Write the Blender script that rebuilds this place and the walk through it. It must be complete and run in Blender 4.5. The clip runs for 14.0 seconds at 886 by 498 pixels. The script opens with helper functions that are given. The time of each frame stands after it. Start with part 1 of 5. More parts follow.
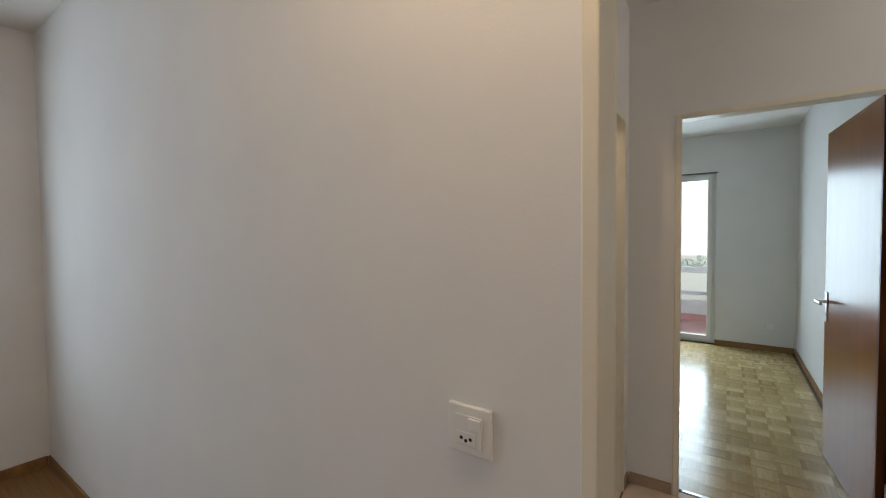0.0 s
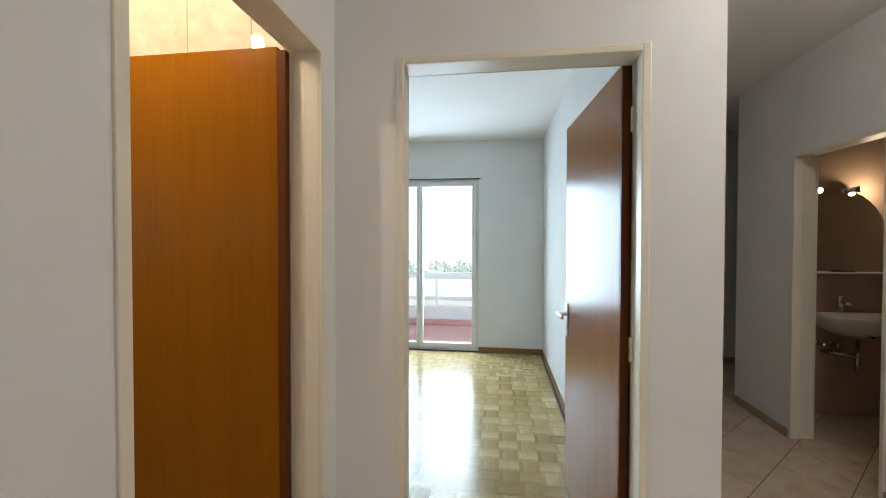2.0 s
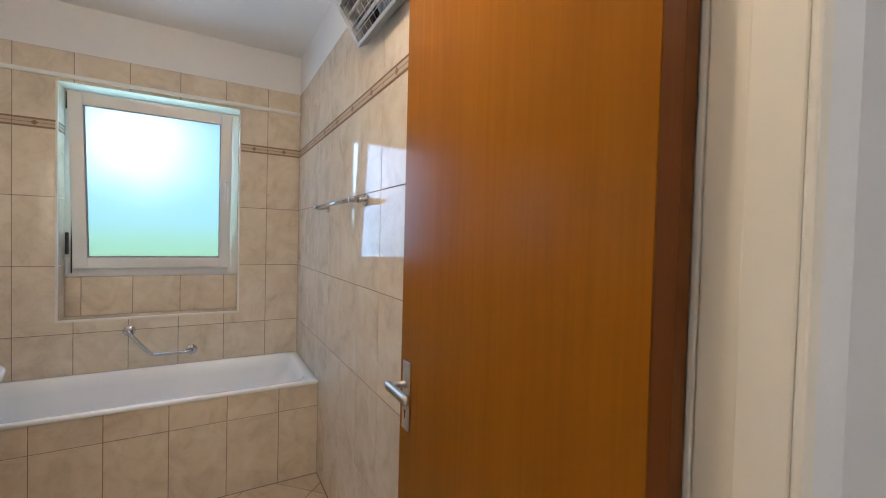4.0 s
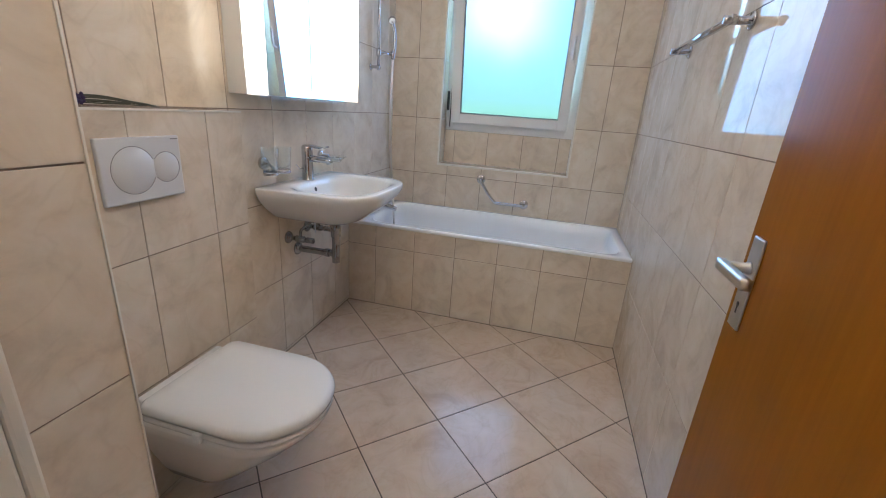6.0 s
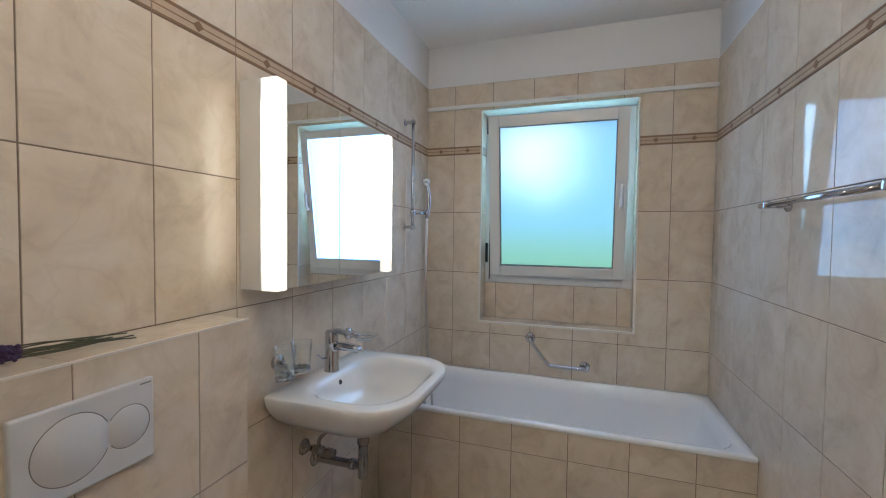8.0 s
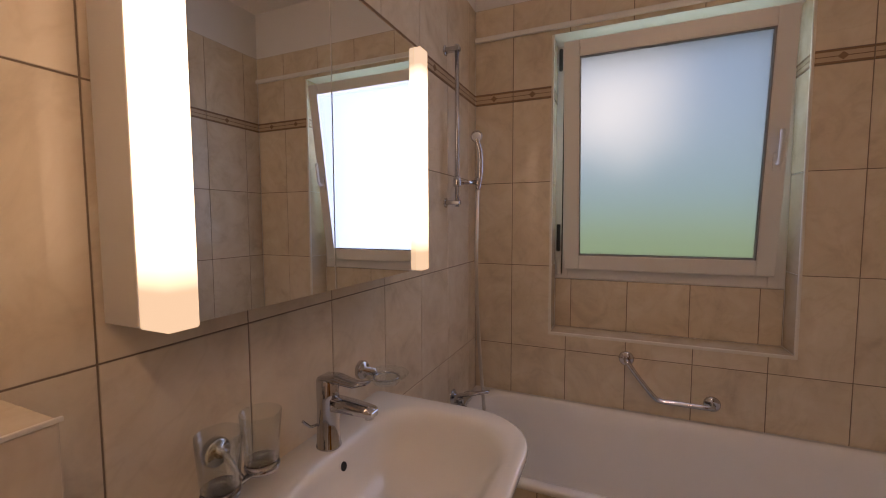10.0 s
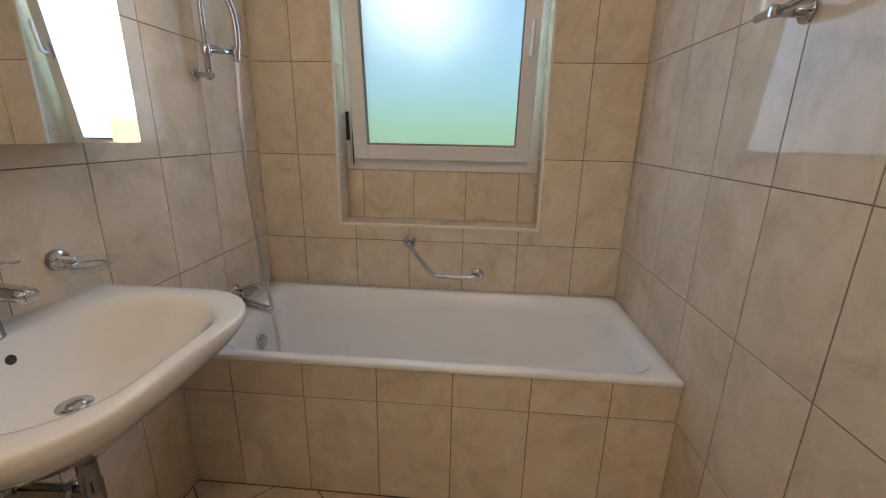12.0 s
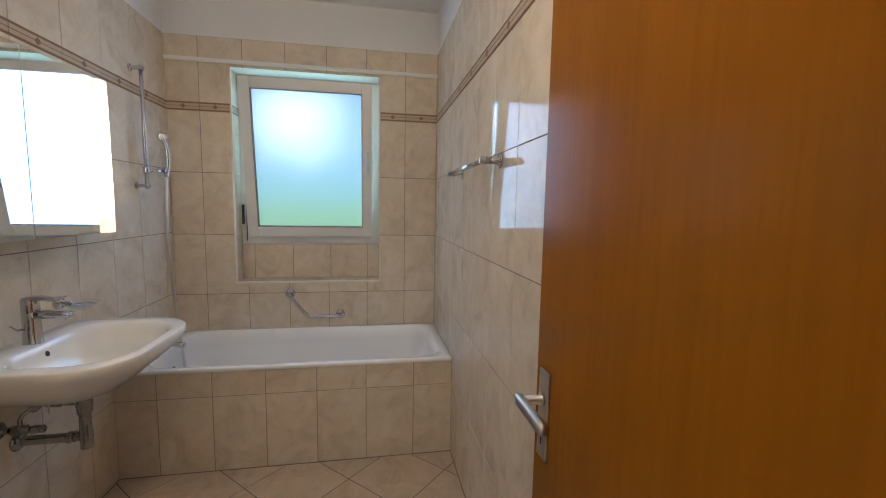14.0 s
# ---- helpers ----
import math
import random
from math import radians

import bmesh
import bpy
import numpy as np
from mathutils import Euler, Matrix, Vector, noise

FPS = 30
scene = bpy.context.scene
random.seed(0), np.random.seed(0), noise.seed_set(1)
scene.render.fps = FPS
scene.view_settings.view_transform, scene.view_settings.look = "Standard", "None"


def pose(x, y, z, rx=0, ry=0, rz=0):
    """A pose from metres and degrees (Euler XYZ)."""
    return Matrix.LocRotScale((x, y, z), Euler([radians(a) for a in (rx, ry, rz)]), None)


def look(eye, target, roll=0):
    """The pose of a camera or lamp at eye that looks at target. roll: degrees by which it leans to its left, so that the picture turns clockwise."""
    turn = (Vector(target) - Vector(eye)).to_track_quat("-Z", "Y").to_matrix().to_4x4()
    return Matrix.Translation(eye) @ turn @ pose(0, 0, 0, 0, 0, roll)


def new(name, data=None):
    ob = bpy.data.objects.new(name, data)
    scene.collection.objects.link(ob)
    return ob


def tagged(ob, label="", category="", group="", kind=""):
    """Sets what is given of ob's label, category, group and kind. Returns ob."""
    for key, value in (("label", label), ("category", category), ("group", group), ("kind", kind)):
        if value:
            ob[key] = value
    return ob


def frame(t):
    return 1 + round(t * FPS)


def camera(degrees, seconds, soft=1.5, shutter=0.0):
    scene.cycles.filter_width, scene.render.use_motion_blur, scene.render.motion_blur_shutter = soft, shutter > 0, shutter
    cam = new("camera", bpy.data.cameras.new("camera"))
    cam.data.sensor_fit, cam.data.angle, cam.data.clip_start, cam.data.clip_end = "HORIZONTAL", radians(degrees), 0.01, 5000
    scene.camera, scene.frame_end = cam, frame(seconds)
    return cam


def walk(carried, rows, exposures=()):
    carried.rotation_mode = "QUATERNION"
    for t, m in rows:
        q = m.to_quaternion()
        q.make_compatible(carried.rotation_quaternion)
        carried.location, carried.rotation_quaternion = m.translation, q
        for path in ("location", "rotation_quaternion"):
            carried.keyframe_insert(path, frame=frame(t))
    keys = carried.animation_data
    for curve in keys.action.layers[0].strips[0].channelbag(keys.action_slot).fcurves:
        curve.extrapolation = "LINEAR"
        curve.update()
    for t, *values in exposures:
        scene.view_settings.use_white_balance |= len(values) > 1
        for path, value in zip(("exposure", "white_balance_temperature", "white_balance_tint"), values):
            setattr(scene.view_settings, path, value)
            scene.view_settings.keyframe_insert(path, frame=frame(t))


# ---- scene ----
cam = camera(94.5, 14.0, 1.1)
PATH = [
    (0, (0.819, 1.504, 1.416), (-0.321, 3.147, 1.351), -0.5),
    (0.5, (0.937, 1.797, 1.415), (0.317, 3.697, 1.335), 0.2),
    (1, (1.008, 2.037, 1.382), (0.831, 4.028, 1.298), 0.4),
    (1.5, (0.978, 2.341, 1.404), (0.941, 4.34, 1.344), 0.7),
    (2, (0.95, 2.577, 1.389), (0.68, 4.558, 1.354), 0.1),
    (2.2, (0.926, 2.692, 1.395), (0.5, 4.646, 1.346), 0.0),
    (2.5, (0.93, 2.86, 1.409), (0.232, 4.734, 1.372), -0.3),
    (3, (0.832, 3.046, 1.382), (-0.201, 4.759, 1.371), 0.3),
    (3.5, (0.649, 3.27, 1.395), (-0.72, 4.728, 1.384), 1.2),
    (4, (0.526, 3.381, 1.376), (-1.207, 4.378, 1.329), 1.5),
    (4.2, (0.481, 3.438, 1.352), (-1.369, 4.195, 1.3), 2.4),
    (6.3, (0.39, 3.457, 1.201), (-1.417, 2.952, 0.507), 3.7),
    (6.5, (0.39, 3.455, 1.185), (-1.406, 2.963, 0.456), 4.1),
    (7, (0.351, 3.447, 1.188), (-1.479, 2.953, 0.549), 3.7),
    (7.5, (0.184, 3.353, 1.313), (-1.712, 2.827, 0.954), 2.2),
    (8, (0.036, 3.259, 1.409), (-1.859, 2.624, 1.34), 0.7),
    (8.2, (-0.052, 3.241, 1.432), (-1.927, 2.546, 1.447), 0.3),
    (10.3, (-0.634, 2.926, 1.345), (-2.451, 2.115, 1.148), 0.5),
    (10.5, (-0.635, 2.928, 1.316), (-2.462, 2.168, 1.026), 0.7),
    (11, (-0.674, 2.979, 1.297), (-2.541, 2.427, 0.842), 1.1),
    (11.5, (-0.728, 3.134, 1.294), (-2.627, 2.821, 0.752), 1.3),
    (12, (-0.696, 3.277, 1.273), (-2.614, 3.128, 0.727), 1.1),
    (12.5, (-0.531, 3.312, 1.316), (-2.472, 3.248, 0.838), 1.1),
    (13, (-0.257, 3.326, 1.344), (-2.219, 3.331, 0.958), 1.0),
    (13.5, (0.0, 3.382, 1.368), (-1.976, 3.522, 1.082), 1.0),
    (14, (0.277, 3.506, 1.369), (-1.682, 3.852, 1.163), 1.0),
]
EXPOSURES = [
    (0.0, -0.5, 6900, 11), (0.5, -0.38, 6500, 10), (1.0, 0.1, 6400, 10), (1.5, 0.2, 6400, 10), (2.0, 0.22, 6600, 10), (2.5, 0.02, 6400, 10), (3.0, -0.05, 6900, 12), (3.5, 0.15, 6700, 12), (4.0, 0.45, 6000, 12), (6.5, 0.58, 5250, 9), (7.0, 0.56, 5250, 7), (7.5, 0.25, 5200, 8), (8.0, 0.15, 5300, 8),
    (10.3, -0.72, 8300, 38), (11.0, -0.46, 8300, 34), (11.5, -0.05, 7200, 19), (12.0, 0.08, 6900, 14), (12.5, 0.08, 6900, 12), (13.5, 0.07, 6200, 12), (14.0, 0.1, 6100, 12),
]
walk(cam, [(t, look(eye, target, roll)) for t, eye, target, roll in PATH], EXPOSURES)

# ---- light ----
world = bpy.data.worlds.new("world")
scene.world = world
world.use_nodes = True
wn = world.node_tree.nodes
sky = wn.new("ShaderNodeTexSky")
sky.sky_type = "NISHITA"
sky.sun_disc = False
sky.sun_elevation, sky.sun_rotation = radians(42), radians(150)
world.node_tree.links.new(sky.outputs[0], wn["Background"].inputs[0])
wn["Background"].inputs[1].default_value = 0.055


def lamp(name, kind, power, colour, m, size=(1, 1)):
    data = bpy.data.lights.new(name, kind)
    data.energy, data.color = power, colour
    if kind == "AREA":
        data.shape, data.size, data.size_y = "RECTANGLE", size[0], size[1]
    ob = new(name, data)
    ob.matrix_world = m
    return ob


sun = lamp("sun", "SUN", 3.5, (1.0, 0.95, 0.88), look((0, 0, 10), (2.0, 6.0, 0)))
sun.data.angle = radians(0.6)
DAY = (0.66, 0.83, 1.0)
WARM = (1.0, 0.76, 0.52)
lamp("balcony_daylight", "AREA", 110, (0.61, 0.81, 1.0), look((-0.09, 8.20, 1.38), (-0.09, 4, 1.0)), (1.5, 1.7))
lamp("room_window_daylight", "AREA", 42, DAY, look((-2.98, 0.9, 1.55), (0, 0.9, 1.3)), (1.4, 1.3))
# Unseen fill lamp in an opening added behind, to brighten the hall.
lamp("unseen_south_fill", "AREA", 20, (0.97, 0.97, 1.0), look((2.0, -3.05, 1.35), (3.6, 4, 1.2)), (1.5, 1.9))
lamp("bath_window_daylight", "AREA", 5.4, (0.38, 0.61, 1.0), Matrix.Translation((-2.562, 3.11, 1.655)) @ Matrix.Rotation(radians(8.0), 4, "Y") @ Matrix.Rotation(radians(-90), 4, "Y"), (0.88, 0.68))
lamp("bathroom_ceiling_bulb", "POINT", 17, (1.0, 0.79, 0.56), Matrix.Translation((-0.25, 3.40, 2.38))).data.shadow_soft_size = 0.03
# Unseen bulb added to brighten the hall; no lamp is known there.
lamp("hall_fill_bulb", "POINT", 21, (1.0, 0.95, 0.89), Matrix.Translation((2.25, 3.50, 2.50))).data.shadow_soft_size = 0.06
lamp("room_ceiling_bulb", "POINT", 31, WARM, Matrix.Translation((0.66, 1.90, 2.46))).data.shadow_soft_size = 0.04
lamp("toilet_spot_bulb", "POINT", 2.6, WARM, Matrix.Translation((3.80, 6.12, 1.79))).data.shadow_soft_size = 0.02

# ---- helpers ----


def nodes_of(name):
    m = bpy.data.materials.new(name)
    m.use_nodes = True
    return m, m.node_tree.nodes, m.node_tree.links, m.node_tree.nodes["Principled BSDF"]


def ramp(n, l, src, stops):
    r = n.new("ShaderNodeValToRGB")
    while len(r.color_ramp.elements) < len(stops):
        r.color_ramp.elements.new(0.5)
    for e, (p, c) in zip(r.color_ramp.elements, stops):
        e.position, e.color = p, (*c, 1)
    l.new(src, r.inputs[0])
    return r.outputs[0]


def shifted(n, l, scale=(1, 1, 1), spread=0.0):
    """Object-space coordinates, moved at random from piece to piece."""
    tc = n.new("ShaderNodeNewGeometry")
    mp = n.new("ShaderNodeMapping")
    mp.inputs["Scale"].default_value = scale
    l.new(tc.outputs["Position"], mp.inputs[0])
    if spread:
        oi = n.new("ShaderNodeObjectInfo")
        mul = n.new("ShaderNodeMath")
        mul.operation = "MULTIPLY"
        mul.inputs[1].default_value = spread
        l.new(oi.outputs["Random"], mul.inputs[0])
        l.new(mul.outputs[0], mp.inputs["Location"])
    return mp.outputs[0]


def noise_tex(n, l, vec, scale, detail=4, rough=0.55, warp=0.0):
    t = n.new("ShaderNodeTexNoise")
    t.inputs["Scale"].default_value, t.inputs["Detail"].default_value = scale, detail
    t.inputs["Roughness"].default_value, t.inputs["Distortion"].default_value = rough, warp
    l.new(vec, t.inputs["Vector"])
    return t.outputs["Fac"]


def bump(n, l, p, height, strength, dist=0.002):
    b = n.new("ShaderNodeBump")
    b.inputs["Strength"].default_value, b.inputs["Distance"].default_value = strength, dist
    l.new(height, b.inputs["Height"])
    l.new(b.outputs[0], p.inputs["Normal"])


def simple(name, colour, rough, metal=0.0, grain=0.0, grain_scale=60, coat=0.0, var=0.0):
    """Plain surface with slight tone variation and fine relief."""
    m, n, l, p = nodes_of(name)
    p.inputs["Roughness"].default_value, p.inputs["Metallic"].default_value = rough, metal
    p.inputs["Base Color"].default_value = (*colour, 1)
    p.inputs["Coat Weight"].default_value = coat
    if var:
        f = noise_tex(n, l, shifted(n, l), 2.3, 5)
        lo, hi = [max(0, c * (1 - var)) for c in colour], [min(1, c * (1 + var)) for c in colour]
        l.new(ramp(n, l, f, [(0.3, lo), (0.7, hi)]), p.inputs["Base Color"])
    if grain:
        bump(n, l, p, noise_tex(n, l, shifted(n, l), grain_scale, 3), grain)
    return m


def marbled(name, a, b, c, rough, spread):
    """Glazed stoneware with soft clouding and thin veins."""
    m, n, l, p = nodes_of(name)
    v = shifted(n, l, (1, 1, 1), spread)
    blotch = noise_tex(n, l, v, 6.5, 6, 0.6, 0.8)
    col = ramp(n, l, blotch, [(0.30, a), (0.47, b), (0.72, c)])
    vein = noise_tex(n, l, v, 4.0, 4, 0.55, 1.2)
    band = ramp(n, l, vein, [(0.47, (1, 1, 1)), (0.5, (0.86, 0.83, 0.79)), (0.53, (1, 1, 1))])
    mix = n.new("ShaderNodeMix")
    mix.data_type, mix.blend_type = "RGBA", "MULTIPLY"
    mix.inputs[0].default_value = 0.35
    l.new(col, mix.inputs[6])
    l.new(band, mix.inputs[7])
    l.new(mix.outputs[2], p.inputs["Base Color"])
    rr_ = ramp(n, l, noise_tex(n, l, v, 9, 4), [(0.3, (rough * 0.8,) * 3), (0.7, (rough * 1.35,) * 3)])
    l.new(rr_, p.inputs["Roughness"])
    p.inputs["Specular IOR Level"].default_value = 0.24
    bump(n, l, p, noise_tex(n, l, v, 5, 2), 0.08, 0.004)
    return m


def veneer(name, dark, mid, light, rough, along=2):
    """Straight-grained veneer, grain along one axis."""
    m, n, l, p = nodes_of(name)
    sc = [26, 26, 26]
    sc[along] = 0.9
    v = shifted(n, l, tuple(sc), 3)
    wide = noise_tex(n, l, v, 0.5, 3, 0.5, 0.3)
    fine = noise_tex(n, l, v, 3.2, 5, 0.65)
    add = n.new("ShaderNodeMath")
    add.operation = "ADD"
    l.new(wide, add.inputs[0])
    l.new(fine, add.inputs[1])
    half = n.new("ShaderNodeMath")
    half.operation = "MULTIPLY"
    half.inputs[1].default_value = 0.5
    l.new(add.outputs[0], half.inputs[0])
    l.new(ramp(n, l, half.outputs[0], [(0.32, dark), (0.5, mid), (0.68, light)]), p.inputs["Base Color"])
    p.inputs["Roughness"].default_value = rough
    p.inputs["Specular IOR Level"].default_value = 0.085
    bump(n, l, p, fine, 0.02, 0.0005)
    return m


def parquet_surface():
    """Oak strips; tone jumps from strip to strip."""
    m, n, l, p = nodes_of("oak_parquet")
    oi = n.new("ShaderNodeNewGeometry")
    v = shifted(n, l, (18, 18, 18), 0)
    fine = noise_tex(n, l, v, 2.5, 4, 0.6)
    ob = n.new("ShaderNodeObjectInfo")
    add = n.new("ShaderNodeMath")
    add.operation = "MULTIPLY_ADD"
    add.inputs[1].default_value, add.inputs[2].default_value = 0.55, 0.0
    l.new(oi.outputs["Random Per Island"], add.inputs[0])
    fr = n.new("ShaderNodeMath")
    fr.operation = "MULTIPLY_ADD"
    fr.inputs[1].default_value = 0.5
    l.new(ob.outputs["Random"], fr.inputs[0])
    l.new(add.outputs[0], fr.inputs[2])
    tone = ramp(n, l, fr.outputs[0], [(0.1, (0.24, 0.15, 0.05)), (0.32, (0.38, 0.26, 0.10)), (0.68, (0.54, 0.39, 0.17)), (0.95, (0.70, 0.55, 0.30))])
    g = ramp(n, l, fine, [(0.35, (0.85, 0.83, 0.8)), (0.65, (1, 1, 1))])
    mix = n.new("ShaderNodeMix")
    mix.data_type, mix.blend_type = "RGBA", "MULTIPLY"
    mix.inputs[0].default_value = 1.0
    l.new(tone, mix.inputs[6])
    l.new(g, mix.inputs[7])
    l.new(mix.outputs[2], p.inputs["Base Color"])
    p.inputs["Roughness"].default_value = 0.19
    bump(n, l, p, fine, 0.05, 0.001)
    return m


def glass_surface(name, rough, tint=(1, 1, 1)):
    m, n, l, p = nodes_of(name)
    p.inputs["Base Color"].default_value = (*tint, 1)
    p.inputs["Transmission Weight"].default_value = 1.0
    p.inputs["Roughness"].default_value = rough
    p.inputs["IOR"].default_value = 1.45
    return m


def thin_glass():
    """Thin clear glass: mostly clear, with gloss that grows at grazing angles."""
    m, n, l, p = nodes_of("thin_clear_glass")
    n.remove(p)
    tr, gl, mx, fr = n.new("ShaderNodeBsdfTransparent"), n.new("ShaderNodeBsdfGlossy"), n.new("ShaderNodeMixShader"), n.new("ShaderNodeLayerWeight")
    tr.inputs[0].default_value = (0.97, 0.985, 0.98, 1)
    gl.inputs["Roughness"].default_value = 0.02
    fr.inputs["Blend"].default_value = 0.12
    l.new(fr.outputs["Facing"], mx.inputs[0])
    l.new(tr.outputs[0], mx.inputs[1])
    l.new(gl.outputs[0], mx.inputs[2])
    l.new(mx.outputs[0], n["Material Output"].inputs[0])
    return m


def glow(name, colour, strength):
    m = bpy.data.materials.new(name)
    m.use_nodes = True
    n, l = m.node_tree.nodes, m.node_tree.links
    n.remove(n["Principled BSDF"])
    e = n.new("ShaderNodeEmission")
    e.inputs[0].default_value, e.inputs[1].default_value = (*colour, 1), strength
    l.new(e.outputs[0], n["Material Output"].inputs[0])
    return m


PLASTER = simple("white_plaster", (0.74, 0.735, 0.725), 0.85, grain=0.16, grain_scale=160, var=0.025)
CEILING = simple("ceiling_paint", (0.84, 0.83, 0.81), 0.9, grain=0.15, grain_scale=120, var=0.02)
FRAME = simple("cream_enamel", (0.75, 0.70, 0.585), 0.38, grain=0.04, grain_scale=40, var=0.03)
GROUT = simple("grey_beige_grout", (0.215, 0.163, 0.118), 0.9, grain=0.3, grain_scale=300, var=0.12)
FGROUT = simple("dark_floor_grout", (0.11, 0.085, 0.065), 0.9, grain=0.3, grain_scale=300, var=0.15)
TILE = marbled("cream_marbled_tile", (0.56, 0.47, 0.36), (0.665, 0.57, 0.44), (0.74, 0.66, 0.545), 0.04, 40)
FTILE = marbled("beige_floor_tile", (0.50, 0.39, 0.285), (0.59, 0.475, 0.36), (0.65, 0.55, 0.44), 0.12, 60)
STRIP = simple("border_beige", (0.52, 0.40, 0.28), 0.2, var=0.1)
BROWN = simple("border_brown", (0.26, 0.165, 0.10), 0.25, var=0.15)
DOOR = veneer("orange_brown_veneer", (0.232, 0.080, 0.004), (0.260, 0.093, 0.005), (0.286, 0.105, 0.006), 0.24)
DOOREDGE = veneer("dark_door_edge", (0.085, 0.027, 0.007), (0.105, 0.034, 0.008), (0.125, 0.04, 0.01), 0.4)
SKIRT = veneer("oak_skirting", (0.20, 0.10, 0.04), (0.27, 0.145, 0.06), (0.33, 0.19, 0.09), 0.35, along=0)
PARQUET = parquet_surface()
CERAMIC = simple("white_ceramic", (0.88, 0.87, 0.84), 0.08, coat=0.3, var=0.01)
ENAMEL = simple("white_bath_enamel", (0.87, 0.865, 0.85), 0.10, coat=0.3, var=0.01)
PLASTIC = simple("white_plastic", (0.78, 0.775, 0.75), 0.30, grain=0.02, var=0.01)
GLOSSY = simple("glossy_white_plastic", (0.80, 0.795, 0.775), 0.10, var=0.01)
PVC = simple("white_window_pvc", (0.74, 0.74, 0.72), 0.32, var=0.015)
CHROME = simple("polished_chrome", (0.55, 0.55, 0.57), 0.05, 1.0)
DARKCHROME = simple("dark_chrome", (0.38, 0.375, 0.37), 0.10, 1.0, var=0.1)
STEEL = simple("brushed_steel", (0.58, 0.55, 0.51), 0.30, 1.0, grain=0.08, grain_scale=400)
# Black for flat pieces that stand for the darkness inside holes.
DARK = simple("black_gap", (0.015, 0.015, 0.015), 0.6, var=0.1)
# White plastic darkened: the flush plate's shade is put into its colour.
SHADED = simple("shaded_white_plastic", (0.64, 0.635, 0.63), 0.28, grain=0.02, var=0.01)
GROOVE = simple("grey_groove", (0.20, 0.195, 0.19), 0.6, var=0.1)
RUBBER = simple("dark_rubber", (0.03, 0.03, 0.03), 0.55, var=0.2)
MIRROR = simple("silvered_mirror", (0.88, 0.90, 0.89), 0.0, 1.0)
FROST = glass_surface("frosted_glass", 0.42, (0.22, 0.22, 0.22))
CLEAR = glass_surface("clear_glass", 0.0)
THIN = thin_glass()
TRIM = simple("pale_edge_trim", (0.72, 0.68, 0.60), 0.3, var=0.03)
BALCONY_RED = simple("red_balcony_paint", (0.52, 0.27, 0.25), 0.3, grain=0.2, var=0.12)
BALCONY_WHITE = simple("pale_render", (0.70, 0.66, 0.66), 0.85, grain=0.3, var=0.05)


def link(name, bm, mat, parent=None, label="", smooth=False):
    me = bpy.data.meshes.new(name)
    bmesh.ops.recalc_face_normals(bm, faces=bm.faces)
    bm.to_mesh(me)
    bm.free()
    for s in (mat if isinstance(mat, (list, tuple)) else [mat]):
        me.materials.append(s)
    if smooth:
        for f in me.polygons:
            f.use_smooth = True
    ob = new(name, me)
    if parent:
        ob.parent = parent
    if label:
        ob["label"] = label
    return ob


def part(name, bm, material, parent, label="", smooth=False):
    ob = link(name, bm, material, parent, label, smooth)
    ob.matrix_parent_inverse = parent.matrix_world.inverted() if parent else Matrix()
    return ob


def thing(name, at, label, category, group="", kind=""):
    e = new(name)
    e.empty_display_size = 0.05
    e.matrix_basis = Matrix.Translation(at)
    e.matrix_world = Matrix.Translation(at)
    return tagged(e, label, category, group, kind)


def box(bm, x0, x1, y0, y1, z0, z1, bev=0.0, seg=2, mat=0, m=None):
    vs = [bm.verts.new((x, y, z)) for x in (x0, x1) for y in (y0, y1) for z in (z0, z1)]
    fs = [bm.faces.new([vs[i] for i in q]) for q in ((0, 1, 3, 2), (4, 6, 7, 5), (0, 4, 5, 1), (2, 3, 7, 6), (0, 2, 6, 4), (1, 5, 7, 3))]
    for f in fs:
        f.material_index = mat
    if m is not None:
        bmesh.ops.transform(bm, matrix=m, verts=vs)
    if bev:
        bmesh.ops.bevel(bm, geom=list({e for f in fs for e in f.edges}), offset=bev, segments=seg, profile=0.5, affect="EDGES", clamp_overlap=True)
    return bm


def B(*a, **k):
    return box(bmesh.new(), *a, **k)


def loft(bm, rings, cap0=True, cap1=True, mat=0):
    rows = [[bm.verts.new(p) for p in r] for r in rings]
    n = len(rows[0])
    for a, b in zip(rows, rows[1:]):
        for i in range(n):
            f = bm.faces.new((a[i], a[(i + 1) % n], b[(i + 1) % n], b[i]))
            f.material_index, f.smooth = mat, True
    if cap0:
        bm.faces.new(rows[0][::-1]).material_index = mat
    if cap1:
        bm.faces.new(rows[-1]).material_index = mat
    return bm


def rr(x0, x1, y0, y1, z, radii, k=6):
    """Rounded rectangle ring; radii for corners (x1,y1), (x0,y1), (x0,y0), (x1,y0)."""
    out = []
    for (cx, cy, sx, sy, a0), r in zip(((x1, y1, -1, -1, 0), (x0, y1, 1, -1, 90), (x0, y0, 1, 1, 180), (x1, y0, -1, 1, 270)), radii):
        r = max(r, 0.0004)
        for i in range(k + 1):
            a = radians(a0 + 90 * i / k)
            out.append((cx + sx * r + r * math.cos(a), cy + sy * r + r * math.sin(a), z))
    return out


def circle(c, d, r, seg):
    d = Vector(d).normalized()
    u = d.orthogonal().normalized()
    w = d.cross(u)
    return [Vector(c) + r * (math.cos(t) * u + math.sin(t) * w) for t in (2 * math.pi * i / seg for i in range(seg))]


def rod(bm, a, b, r, r2=None, seg=16, mat=0):
    d = Vector(b) - Vector(a)
    loft(bm, [circle(a, d, r, seg), circle(b, d, r if r2 is None else r2, seg)], mat=mat)
    return bm


